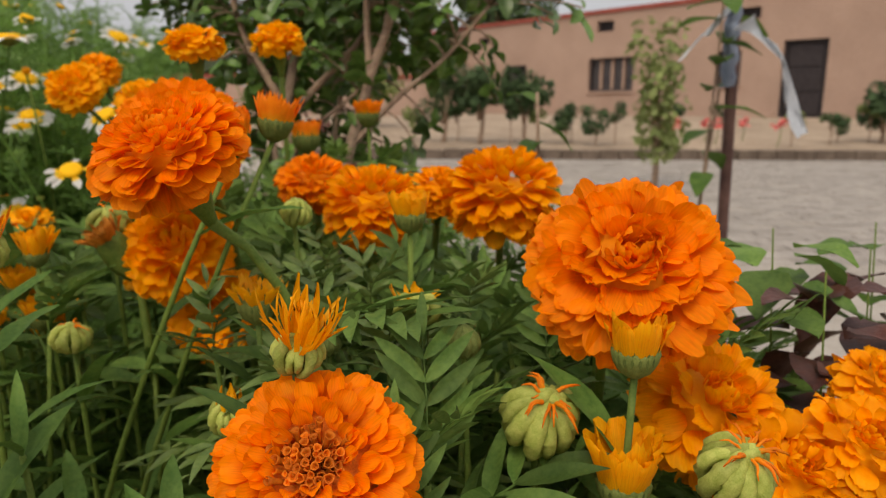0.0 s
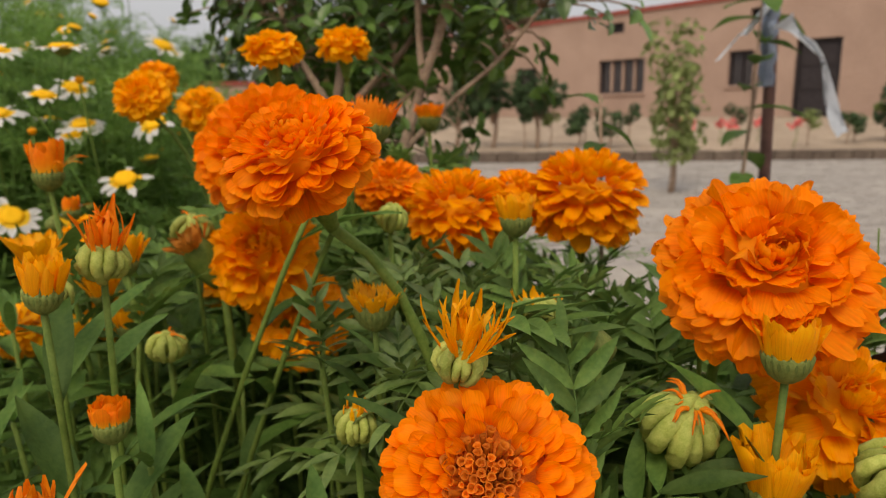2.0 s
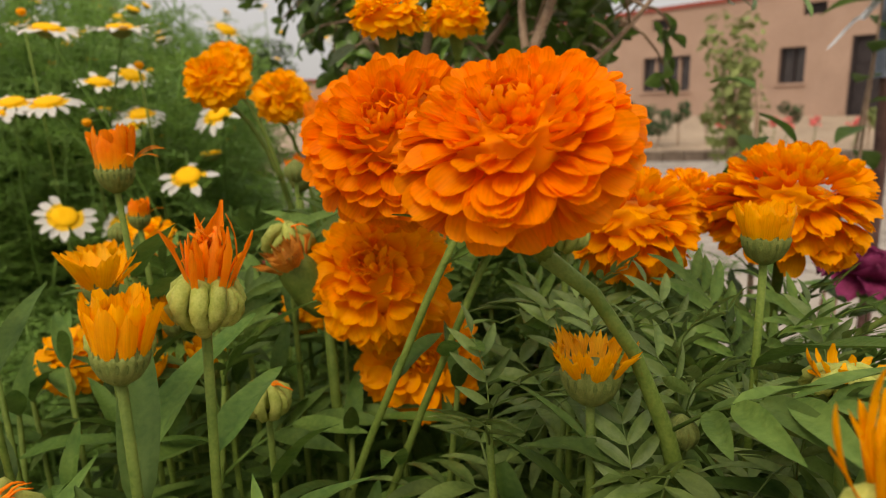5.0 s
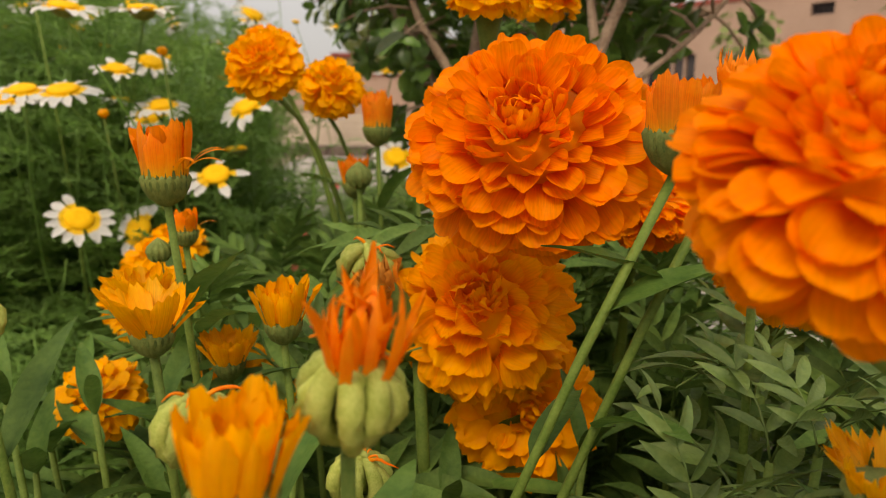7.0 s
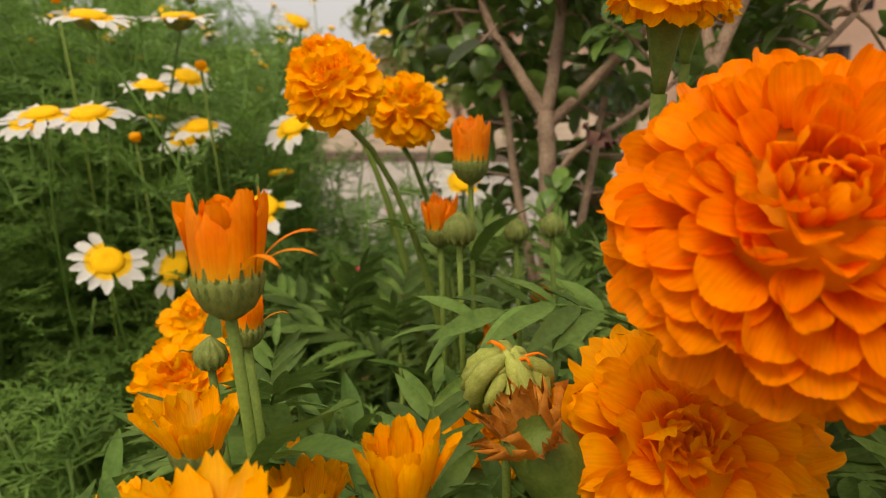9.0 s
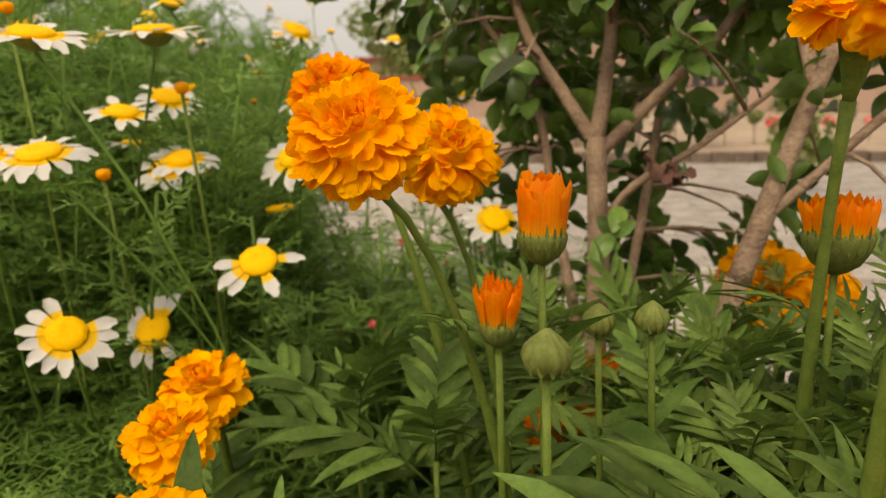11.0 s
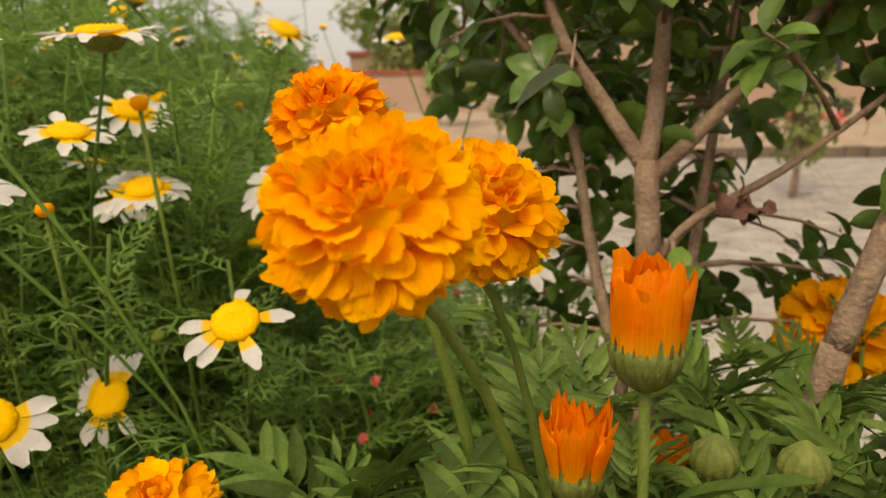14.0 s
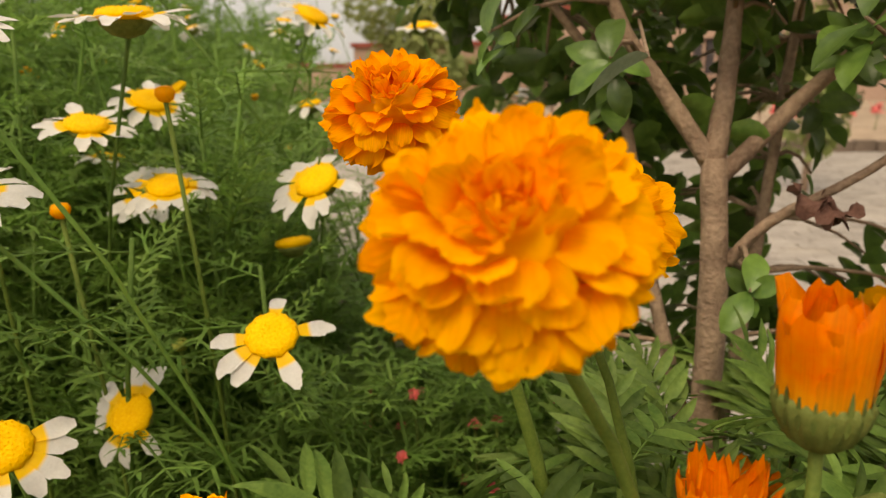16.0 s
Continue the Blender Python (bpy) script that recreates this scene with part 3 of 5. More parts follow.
def bud(pos, radius, label, axis=(0, 0, 1), seed=1, foot=None, tipmat=None, leaves=3, sag=(0.006, 0, 0)):
    rng = random.Random(seed)
    pos, axis = Vector(pos), Vector(axis).normalized()
    foot = Vector(foot) if foot else Vector((pos.x + rng.uniform(-0.04, 0.04), pos.y + rng.uniform(-0.02, 0.05), 0))
    root = thing("flower_bud", foot, label, "bud", "closed buds in the bed")
    h = frame_of(axis, pos - foot, rng.uniform(0, 6)) @ Matrix.Scale(radius, 4)
    part("body", Shape().add(*lathe([(0.12, -0.95), (0.5, -0.85), (0.88, -0.45), (1.0, 0.0), (0.86, 0.45), (0.46, 0.86), (0.10, 1.15)], 48, 0.08, 12), h).mesh("body", M_CALYX), root)
    sep = Shape().add(*blade(1.9, 0.34, 75, 0.15, rng, 8, 0, 0.7)).mesh("sepal", M_SEPAL)
    for k in range(11):
        m = h @ Matrix.Rotation(2 * math.pi * k / 11, 4, "Z") @ Matrix.Translation((0, 0.8, -0.75)) @ Matrix.Rotation(radians(70), 4, "X") @ Matrix.Rotation(math.pi, 4, "Y")
        part("sepal", sep, root, m)
    stem_and_leaves(root, h @ Vector((0, 0, -0.9)), rng, 0.0018, sag, leaves)
    return root


DAISY_PARTS = {}


def daisy(pos, axis, radius, label, seed=1, foot=None, rays=14, missing=0, sag=(0, 0, 0), joined=False, ragged=0.15, droop=0):
    """A crown daisy: domed yellow disc, white rays with yellow bases."""
    rng = random.Random(seed)
    pos, axis = Vector(pos), Vector(axis).normalized()
    foot = Vector(foot) if foot else Vector((pos.x + rng.uniform(-0.12, 0.12), pos.y + rng.uniform(0.12, 0.30), 0))
    root = thing("daisy", foot, label, "flower", "white and yellow daisies")
    if not DAISY_PARTS:
        DAISY_PARTS["ray"] = [Shape().add(*petal(0.70, 0.33, b, 0.12, 0.02, rng, 5, 6, 0.55, 0.8, 0.04)).mesh("ray", M_WHITE) for b in (5, 20, 32)]
        d = Shape().add(*lathe([(0.05, -0.12), (0.36, -0.08), (0.45, 0.02), (0.42, 0.08), (0.28, 0.14), (0.12, 0.13), (0.02, 0.11)], 22, 0.03, 11))
        for k in range(90):
            r, a = 0.43 * math.sqrt((k + 0.5) / 90), k * 2.39996
            z = 0.14 - 0.7 * (r - 0.18) ** 2 if r > 0.18 else 0.14 - 0.7 * (0.18 - r) ** 2
            d.add([(0.022, 0, 0), (-0.011, 0.019, 0), (-0.011, -0.019, 0), (0, 0, 0.035)], [(0, 1, 3), (1, 2, 3), (2, 0, 3)], Matrix.Translation((r * math.cos(a), r * math.sin(a), z - 0.004)))
        DAISY_PARTS["disc"] = d.mesh("disc", M_DISC)
        DAISY_PARTS["cup"] = Shape().add(*lathe([(0.06, -0.34), (0.25, -0.28), (0.40, -0.13), (0.42, -0.05)], 16, 0.05, 8)).mesh("calyx", M_CALYX)
    h = frame_of(axis, pos - foot, rng.uniform(0, 6)) @ Matrix.Scale(radius, 4)
    part("disc", DAISY_PARTS["disc"], root, h)
    part("calyx", DAISY_PARTS["cup"], root, h)
    sh = Shape()
    skip = set(rng.sample(range(rays), missing))
    for k in range(rays):
        if k in skip:
            continue
        m = h @ Matrix.Rotation(2 * math.pi * k / rays + rng.uniform(-0.1, 0.1), 4, "Z") @ Matrix.Translation((0, 0.38, 0.0)) @ Matrix.Rotation(rng.uniform(-ragged, ragged) - radians(droop), 4, "X") @ Matrix.Rotation(rng.uniform(-0.2, 0.2), 4, "Y") @ Matrix.Scale(rng.uniform(0.88, 1.08), 4)
        me = rng.choice(DAISY_PARTS["ray"])
        if joined:
            sh.add([v.co for v in me.vertices], [tuple(p.vertices) for p in me.polygons], h.inverted() @ m)
        else:
            part("ray", me, root, m)
    if joined and sh.n:
        tagged(part("ray_ring", sh.mesh("ray_ring", M_RAYS), root, h), kind="stuff")
    pts = bow(h @ Vector((0, 0, -0.3)), (0, 0, 0), sag, 9)
    part("stem", Shape().add(*tube(pts, 0.0013, 6)).mesh("stem", M_FEATHER), root)
    return root


def leafy_plant(name, foot, height, leaves, kinds, rng, label, spread=0.5, scale=1.0, lean=0.05, low=0.25):
    root = thing(name, foot, label, "plant", name.replace("_", " ") + "s in the bed")
    top = (rng.uniform(-lean, lean), rng.uniform(-lean, lean), height)
    pts = bow((0, 0, 0), top, (rng.uniform(-0.02, 0.02), rng.uniform(-0.02, 0.02), 0), 8)
    stalk = part("stalk", Shape().add(*tube(pts, [0.0045 - 0.0004 * i for i in range(8)], 7)).mesh("stalk", M_STEM), root)
    for i in range(leaves):
        t = low + (1 - low) * (i + 0.5) / leaves
        k = min(6, int(t * 7))
        p = pts[k].lerp(pts[k + 1], t * 7 - k)
        m = frame_of((0, 0, 1), p, i * 2.4 + rng.uniform(-0.4, 0.4)) @ Matrix.Rotation(radians(rng.uniform(-10, 55) * (0.4 + t * 0.6)), 4, "X")
        part("leaf", rng.choice(kinds), stalk, m @ Matrix.Scale(scale * rng.uniform(0.8, 1.2), 4))
    for i in range(2):
        m = frame_of((0, 0, 1), pts[-1], i * 3.0 + rng.uniform(0, 1)) @ Matrix.Rotation(radians(rng.uniform(50, 75)), 4, "X")
        part("leaf", rng.choice(kinds), stalk, m @ Matrix.Scale(scale * rng.uniform(0.55, 0.75), 4))
    return root


# ======================= setting =======================
def ground_height(y):
    if y < 1.2:
        return 0.0
    if y < 8.505:
        return 0.17 * (y - 1.2) / 7.3
    return 0.27 + 0.33 * min(1, (y - 8.5) / 6)


ys = [-3000, -60, -8, -2, 0, 1.2, 2, 3, 4.5, 6, 7.5, 8.5, 8.51, 9, 10, 11, 12, 13, 14.5, 18, 30, 80, 400, 3000]
xs = [-3000, -300, -60, -20, -8, -4, -2, -1, 0, 1, 2, 4, 8, 14, 30, 80, 400, 3000]
g = Shape().add([(x, y, ground_height(y)) for y in ys for x in xs], grid_faces(len(xs), len(ys)))
tagged(new("ground", g.mesh("ground", M_EARTH)), "dry tan earth with a low raised strip before the house", "ground", kind="structure")

# flower bed soil, uneven
nx, ny = 46, 40
bed = []
for j in range(ny):
    for i in range(nx):
        x = -3.2 + 4.1 * i / (nx - 1)
        far = 1.8 + 1.7 * min(1, max(0, (-0.2 - x) / 0.8)) + 0.12 * noise.noise((x * 1.7, 5, 0))
        y = -0.5 + (far + 0.5) * j / (ny - 1)
        edge = min(i, nx - 1 - i, j, ny - 1 - j)
        bed.append((x, y, ground_height(y) + (0.03 + 0.03 * noise.noise((x * 4, y * 4, 0)) if edge else -0.03)))
tagged(new("flower_bed_soil", Shape().add(bed, grid_faces(nx, ny)).mesh("soil", M_SOIL)), "dark crumbly soil of the flower bed", "soil", kind="structure")

# yard of worn bricks laid flat, dusty, between the bed and the raised strip
yard = Shape()
rng = random.Random(11)
for r in range(52):
    y = 3.15 + r * 0.1
    for c in range(34):
        x = -0.6 + c * 0.22 + (0.11 if r % 2 else 0)
        z = ground_height(y) + rng.uniform(0.008, 0.016)
        a, b, q = x + 0.006, x + 0.214, 0.094
        yard.add([(a, y + 0.006, z), (b, y + 0.006, z), (b, y + q, z + 0.004), (a, y + q, z + 0.004), (a, y + 0.006, z - 0.03), (b, y + 0.006, z - 0.03), (b, y + q, z - 0.03), (a, y + q, z - 0.03)],
                 [(0, 1, 2, 3), (4, 5, 1, 0), (5, 6, 2, 1), (6, 7, 3, 2), (7, 4, 0, 3)])
tagged(new("yard_paving", yard.mesh("yard_paving", M_BRICK, False)), "pale dusty bricks laid flat across the yard", "paving", kind="stuff")
dust = [(x, y, ground_height(y) + 0.009 + 0.006 * noise.noise((x * 2.2, y * 2.2, 3))) for y in np.linspace(1.0, 8.44, 60) for x in np.linspace(-2.4, 12.0, 90)]
tagged(new("yard", Shape().add(dust, grid_faces(90, 60)).mesh("yard", M_YARD)), "pale grey dusty yard surface with drifted sand", "yard", kind="structure")

# stained edging of the raised strip
kerb = thing("edging", (0, 8.5, 0.15), "dark stained low brick edging along the yard", "edging", kind="structure")
one = bmesh.new()
bmesh.ops.create_cube(one, size=1.0)
bmesh.ops.scale(one, verts=one.verts, vec=(0.235, 0.11, 0.17))
bmesh.ops.bevel(one, geom=one.edges[:], offset=0.012, segments=1, affect="EDGES")
kb = bpy.data.meshes.new("edging_brick")
one.to_mesh(kb)
kb.materials.append(M_KERB)
for i in range(66):
    part("edging_brick", kb, kerb, pose(-3.0 + i * 0.245, rng.uniform(-0.012, 0.012), 0.07 + rng.uniform(-0.008, 0.008), rng.uniform(-2, 2), 0, rng.uniform(-2, 2)))


# ---- house ----
def box(sh, lo, hi):
    (a, b, c), (d, e, f) = lo, hi
    sh.add([(a, b, c), (d, b, c), (d, e, c), (a, e, c), (a, b, f), (d, b, f), (d, e, f), (a, e, f)],
           [(3, 2, 1, 0), (4, 5, 6, 7), (0, 1, 5, 4), (1, 2, 6, 5), (2, 3, 7, 6), (3, 0, 4, 7)])
    return sh


def pierced(sh, x0, x1, z0, z1, depth, holes):
    """A wall slab in the xz plane, from y=0 back to depth, with rectangular openings."""
    xs_ = sorted({x0, x1, *[h[0] for h in holes], *[h[1] for h in holes]})
    zs_ = sorted({z0, z1, *[h[2] for h in holes], *[h[3] for h in holes]})
    solid = lambda i, k: 0 <= i < len(xs_) - 1 and 0 <= k < len(zs_) - 1 and not any(h[0] <= (xs_[i] + xs_[i + 1]) / 2 <= h[1] and h[2] <= (zs_[k] + zs_[k + 1]) / 2 <= h[3] for h in holes)
    for i in range(len(xs_) - 1):
        for k in range(len(zs_) - 1):
            if not solid(i, k):
                continue
            a, b, c, d = xs_[i], xs_[i + 1], zs_[k], zs_[k + 1]
            for y, flip in ((0, False), (depth, True)):
                q = [(a, y, c), (b, y, c), (b, y, d), (a, y, d)]
                sh.add(q[::-1] if flip else q, [(0, 1, 2, 3)])
            for di, dk, q in ((-1, 0, [(a, 0, c), (a, 0, d), (a, depth, d), (a, depth, c)]), (1, 0, [(b, 0, d), (b, 0, c), (b, depth, c), (b, depth, d)]),
                              (0, -1, [(b, 0, c), (a, 0, c), (a, depth, c), (b, depth, c)]), (0, 1, [(a, 0, d), (b, 0, d), (b, depth, d), (a, depth, d)])):
                if not solid(i + di, k + dk):
                    sh.add(q, [(0, 1, 2, 3)])
    return sh


house = thing("house", (4.495, 21.423, 0.0), "single-storey tan-pink plastered house with red parapet edge", "house")
house.rotation_euler = (0, 0, math.atan2(-0.755, 0.656))
HOLES = [(0.0, 1.6, 1.3, 2.27), (4.12, 4.78, 1.4, 2.27), (5.81, 6.84, 0.55, 2.42), (-3.5, -2.55, 0.62, 2.2), (0.26, 0.86, 3.03, 3.33), (4.62, 5.18, 3.0, 3.28), (-4.85, -4.35, 2.95, 3.2), (8.6, 9.8, 1.3, 2.3)]
part("wall", pierced(Shape(), -8.5, 13.0, 0.2, 3.55, 0.3, HOLES).mesh("wall", M_WALL, False), house)
part("wall", box(box(box(Shape(), (-8.5, 0.3, 0.2), (-8.2, 7.0, 3.55)), (12.7, 0.3, 0.2), (13.0, 7.0, 3.55)), (-8.5, 7.0, 0.2), (13.0, 7.3, 3.55)).mesh("wall", M_WALL, False), house)
part("roof", box(Shape(), (-8.5, 0.3, 3.3), (13.0, 7.0, 3.45)).mesh("roof", M_EARTH, False), house)
part("coping", box(Shape(), (-8.56, -0.05, 3.55), (13.06, 0.35, 3.66)).mesh("coping", M_TRIM, False), house)
part("plinth", box(Shape(), (-8.52, -0.06, 0.2), (5.7, -0.002, 0.72)).mesh("plinth", M_WALL, False), house)
part("plinth", box(Shape(), (6.95, -0.06, 0.2), (13.02, -0.002, 0.72)).mesh("plinth", M_WALL, False), house)
for k, (a, b, c, d) in enumerate(HOLES):
    if d > 3:
        v = part("vent", box(Shape(), (a, 0.16, c), (b, 0.2, d)).mesh("vent", M_DARK, False), house)
        for q in range(3):
            z = c + (q + 0.5) * (d - c) / 3
            part("slat", box(Shape(), (a, 0.08, z - 0.02), (b, 0.14, z + 0.01)).mesh("slat", M_DARK, False), v)
    elif k == 2:
        dr = part("door", box(Shape(), (a + 0.05, 0.14, c), (b - 0.05, 0.19, d - 0.05)).mesh("door", M_DARK, False), house, label="dark painted metal door, shut")
        part("door_frame", box(box(box(Shape(), (a, 0.06, c), (a + 0.05, 0.2, d)), (b - 0.05, 0.06, c), (b, 0.2, d)), (a + 0.05, 0.06, d - 0.05), (b - 0.05, 0.2, d)).mesh("door_frame", M_DARK, False), dr)
        for q in range(3):
            z = c + 0.12 + q * 0.57
            part("panel", box(Shape(), (a + 0.14, 0.115, z), (b - 0.14, 0.139, z + 0.48)).mesh("panel", M_DARK, False), dr)
    else:
        w = part("window", box(Shape(), (a, 0.17, c), (b, 0.18, d)).mesh("window", M_GLASS, False), house, label="dark window with upright bars")
        fr = Shape()
        for lo, hi in (((a, 0.1, c), (a + 0.06, 0.165, d)), ((b - 0.06, 0.1, c), (b, 0.165, d)), ((a + 0.06, 0.1, c), (b - 0.06, 0.165, c + 0.06)), ((a + 0.06, 0.1, d - 0.06), (b - 0.06, 0.165, d))):
            box(fr, lo, hi)
        part("frame", fr.mesh("frame", M_DARK, False), w)
        nb = max(2, round((b - a) / 0.4))
        for q in range(1, nb):
            x = a + (b - a) * q / nb
            part("mullion", box(Shape(), (x - 0.035, 0.1, c + 0.06), (x + 0.035, 0.165, d - 0.06)).mesh("mullion", M_WALL if nb > 2 else M_DARK, False), w)
        part("sill", box(Shape(), (a - 0.06, -0.05, c - 0.07), (b + 0.06, 0.08, c - 0.004)).mesh("sill", M_WALL, False), w)

# far boundary wall and neighbour's house beyond the daisies
wall = thing("boundary_wall", (-6.0, 17.0, 0.5), "long low tan plastered boundary wall in the distance", "wall", kind="structure")
part("wall", box(Shape(), (-14, 0, -0.3), (5.6, 0.25, 1.0)).mesh("wall", M_WALL, False), wall)
part("coping", box(Shape(), (-14, -0.05, 1.0), (5.6, 0.3, 1.08)).mesh("coping", M_TRIM, False), wall)
far_house = thing("far_house", (-3.2, 27, 0.5), "distant flat-roofed tan house behind trees", "house")
part("wall", box(Shape(), (-3, 0, 0), (3.4, 5, 2.1)).mesh("wall", M_WALL, False), far_house)
part("roof", box(Shape(), (-3.1, -0.1, 2.1), (3.5, 5.1, 2.25)).mesh("roof", M_TRIM, False), far_house)


# ---- far shrubs and trees: trunk, limbs and a crown of many small leaf clumps ----
def far_tree(name, foot, trunk_h, crown, n, mat, label, seed, leaf=0.09, trunk_r=0.035, category="shrub", lobes=6):
    """crown: half sizes (x, y, z) round a centre above the trunk."""
    rng = random.Random(seed)
    low = max(0.0, foot[2] - ground_height(foot[1]))
    foot, trunk_h = (foot[0], foot[1], foot[2] - low), trunk_h + low * 0.8
    root = thing(name, foot, label, category, "shrubs by the house")
    cz = trunk_h + crown[2] * 0.8
    part("trunk", Shape().add(*tube(bow((0, 0, -0.05), (rng.uniform(-0.05, 0.05), 0, cz), (0.03, 0.02, 0), 7), [trunk_r * (1 - 0.09 * i) for i in range(7)], 8, 0.1, rng)).mesh("trunk", M_BARK), root)
    centres = [Vector((rng.uniform(-0.6, 0.6) * crown[0], rng.uniform(-0.6, 0.6) * crown[1], cz + rng.uniform(-0.6, 0.65) * crown[2])) for _ in range(lobes)]
    for c in centres:
        part("limb", Shape().add(*tube(bow((0, 0, trunk_h * 0.8), c, (0, 0, 0.05), 5), [trunk_r * q for q in (0.5, 0.4, 0.3, 0.2, 0.1)], 6)).mesh("limb", M_BARK), root)
    sh = Shape()
    for i in range(n):
        c = centres[i % lobes]
        d = Vector((rng.gauss(0, 1), rng.gauss(0, 1), rng.gauss(0, 1))).normalized() * rng.uniform(0.35, 1.0) ** 0.5
        p = c + Vector((d.x * crown[0] * 0.55, d.y * crown[1] * 0.55, d.z * crown[2] * 0.5))
        m = frame_of((d.x + rng.uniform(-0.6, 0.6), d.y + rng.uniform(-0.6, 0.6), d.z + 0.5), p, rng.uniform(0, 6.28)) @ Matrix.Scale(leaf * rng.uniform(0.6, 1.3), 4)
        sh.add([(0, -0.5, 0), (0.28, -0.1, 0.06), (0, 0.5, -0.06), (-0.28, -0.1, 0.06), (0, 0, 0)], [(0, 1, 4), (1, 2, 4), (2, 3, 4), (3, 0, 4)], m)
    part("crown", sh.mesh("crown", mat, False), root)
    return root


far_tree("shrub", (1.15, 9.25, 0.44), 0.28, (0.36, 0.36, 0.42), 900, M_BUSH, "dark rounded shrub on a bare thin trunk", 21, 0.10)
far_tree("shrub", (0.55, 9.35, 0.44), 0.30, (0.34, 0.34, 0.34), 800, M_BUSH, "dark green shrub on a thin trunk", 22, 0.10)
far_tree("shrub", (0.05, 9.6, 0.44), 0.22, (0.40, 0.3, 0.42), 800, M_BUSH, "straggly green shrub on the raised strip", 23, 0.10)
far_tree("shrub", (6.3, 9.7, 0.44), 0.1, (0.45, 0.4, 0.40), 800, M_BUSH, "dense round green shrub near the door", 24, 0.11)
far_tree("young_tree", (1.86, 5.7, 0.19), 0.28, (0.25, 0.25, 0.66), 520, M_BUSHY, "pale green narrow young tree in the yard", 25, 0.10, 0.03, "tree", 9)
far_tree("shrub", (2.1, 9.2, 0.44), 0.08, (0.2, 0.2, 0.2), 300, M_BUSH, "small green seedling on the raised strip", 26, 0.08, 0.015)
far_tree("shrub", (1.75, 9.5, 0.44), 0.08, (0.2, 0.2, 0.2), 300, M_BUSH, "small green seedling on the raised strip", 27, 0.08, 0.015)
for i in range(14):
    r5 = random.Random(60 + i)
    far_tree("shrub", (-0.3 + i * 0.55 + r5.uniform(-0.2, 0.2), 9.0 + r5.uniform(0, 1.2), 0.44), r5.uniform(0.05, 0.25), (0.16, 0.16, r5.uniform(0.12, 0.22)), 170, M_BUSH if i % 3 else M_BUSHY, "thin low plant on the raised strip", 160 + i, 0.07, 0.012, lobes=3)
far_tree("tree", (3.2, 33.0, 0.6), 2.8, (2.6, 2.4, 1.9), 2600, M_BUSH, "large dark tree behind the house", 31, 0.34, 0.2, "tree", 9)
far_tree("tree", (-3.6, 24.5, 0.6), 1.2, (2.1, 2.0, 1.35), 2400, M_BUSHY, "round green tree beyond the boundary wall", 32, 0.28, 0.16, "tree", 9)
far_tree("tree", (-9.5, 26.5, 0.6), 1.0, (2.6, 2.2, 1.1), 2200, M_BUSH, "hazy green tree in the distance", 33, 0.3, 0.16, "tree", 9)
far_tree("shrub", (-1.2, 12.0, 0.5), 0.15, (0.6, 0.5, 0.5), 1000, M_BUSHY, "yellow-green bush before the boundary wall", 34, 0.11, 0.04)

# red blossoms by the house
for i in range(7):
    r6 = random.Random(80 + i)
    p = (3.4 + r6.uniform(-0.8, 1.6), 9.3 + r6.uniform(-0.3, 0.6), 0.30)
    rt = thing("red_flower_plant", p, "low plant with small coral red blossoms", "plant", "red blossoms on the raised strip")
    part("stalk", Shape().add(*tube(bow((0, 0, 0), (0.03, 0, 0.3), (0.02, 0, 0), 5), 0.006, 6)).mesh("stalk", M_STEM), rt)
    sh = Shape()
    for q in range(26):
        sh.add(*petal(0.07, 0.05, 30, 0.2, 0.05, r6, 3, 4), frame_of((r6.uniform(-1, 1), r6.uniform(-1, 1), 0.6), (0.03 + r6.uniform(-0.06, 0.06), r6.uniform(-0.05, 0.05), 0.3 + r6.uniform(-0.04, 0.06)), r6.uniform(0, 6)))
    part("bloom", sh.mesh("bloom", M_PINK), rt)

# ---- stake with the torn plastic and the sapling tied to it ----
stake = thing("garden_stake", (0.70, 1.46, 0.0), "rusty pipe stake wrapped in torn plastic", "stake")
part("pipe", Shape().add(*tube(bow((0.03, 0, -0.1), (-0.005, 0, 1.5), (0.008, 0, 0), 9), 0.013, 12, 0.04, RNG)).mesh("pipe", M_RUST), stake)
wrap = []
for j in range(40):
    for k in range(14):
        t = 2 * math.pi * k / 14
        r = 0.0165 + 0.0045 * noise.noise((math.cos(t) * 2, math.sin(t) * 2, j * 0.45)) + 0.002 * math.sin(j * 1.1 + t)
        wrap.append((0.008 + r * math.cos(t), r * math.sin(t), 0.86 + j * 0.0085))
part("wrap", Shape().add(wrap, grid_faces(14, 40, True)).mesh("wrap", M_BLUE), stake, label="blue-grey plastic wrapping")
st = []
for j in range(14):
    t = j / 13
    for i in range(5):
        u = i / 4 - 0.5
        st.append((0.02 + 0.16 * t + 0.02 * u * (1 - t) + 0.012 * math.sin(7 * t + 4 * u), 0.02 * math.sin(9 * t) - 0.03, 1.0 - 0.05 * t - 0.20 * t * t + 0.018 * u * (1.1 - 0.6 * t) + 0.008 * math.sin(14 * t + 3 * u)))
part("torn_strip", Shape().add(st, grid_faces(5, 14)).mesh("torn_strip", M_PLASTIC), stake, label="translucent whitish plastic strip")
st2 = []
for j in range(12):
    t = j / 11
    for i in range(4):
        u = i / 3 - 0.5
        st2.append((0.01 - 0.10 * t + 0.05 * u, -0.03 + 0.02 * math.sin(8 * t), 1.05 - 0.10 * t + 0.06 * u + 0.01 * math.sin(12 * t)))
part("torn_strip", Shape().add(st2, grid_faces(4, 12)).mesh("torn_strip", M_PLASTIC), stake)


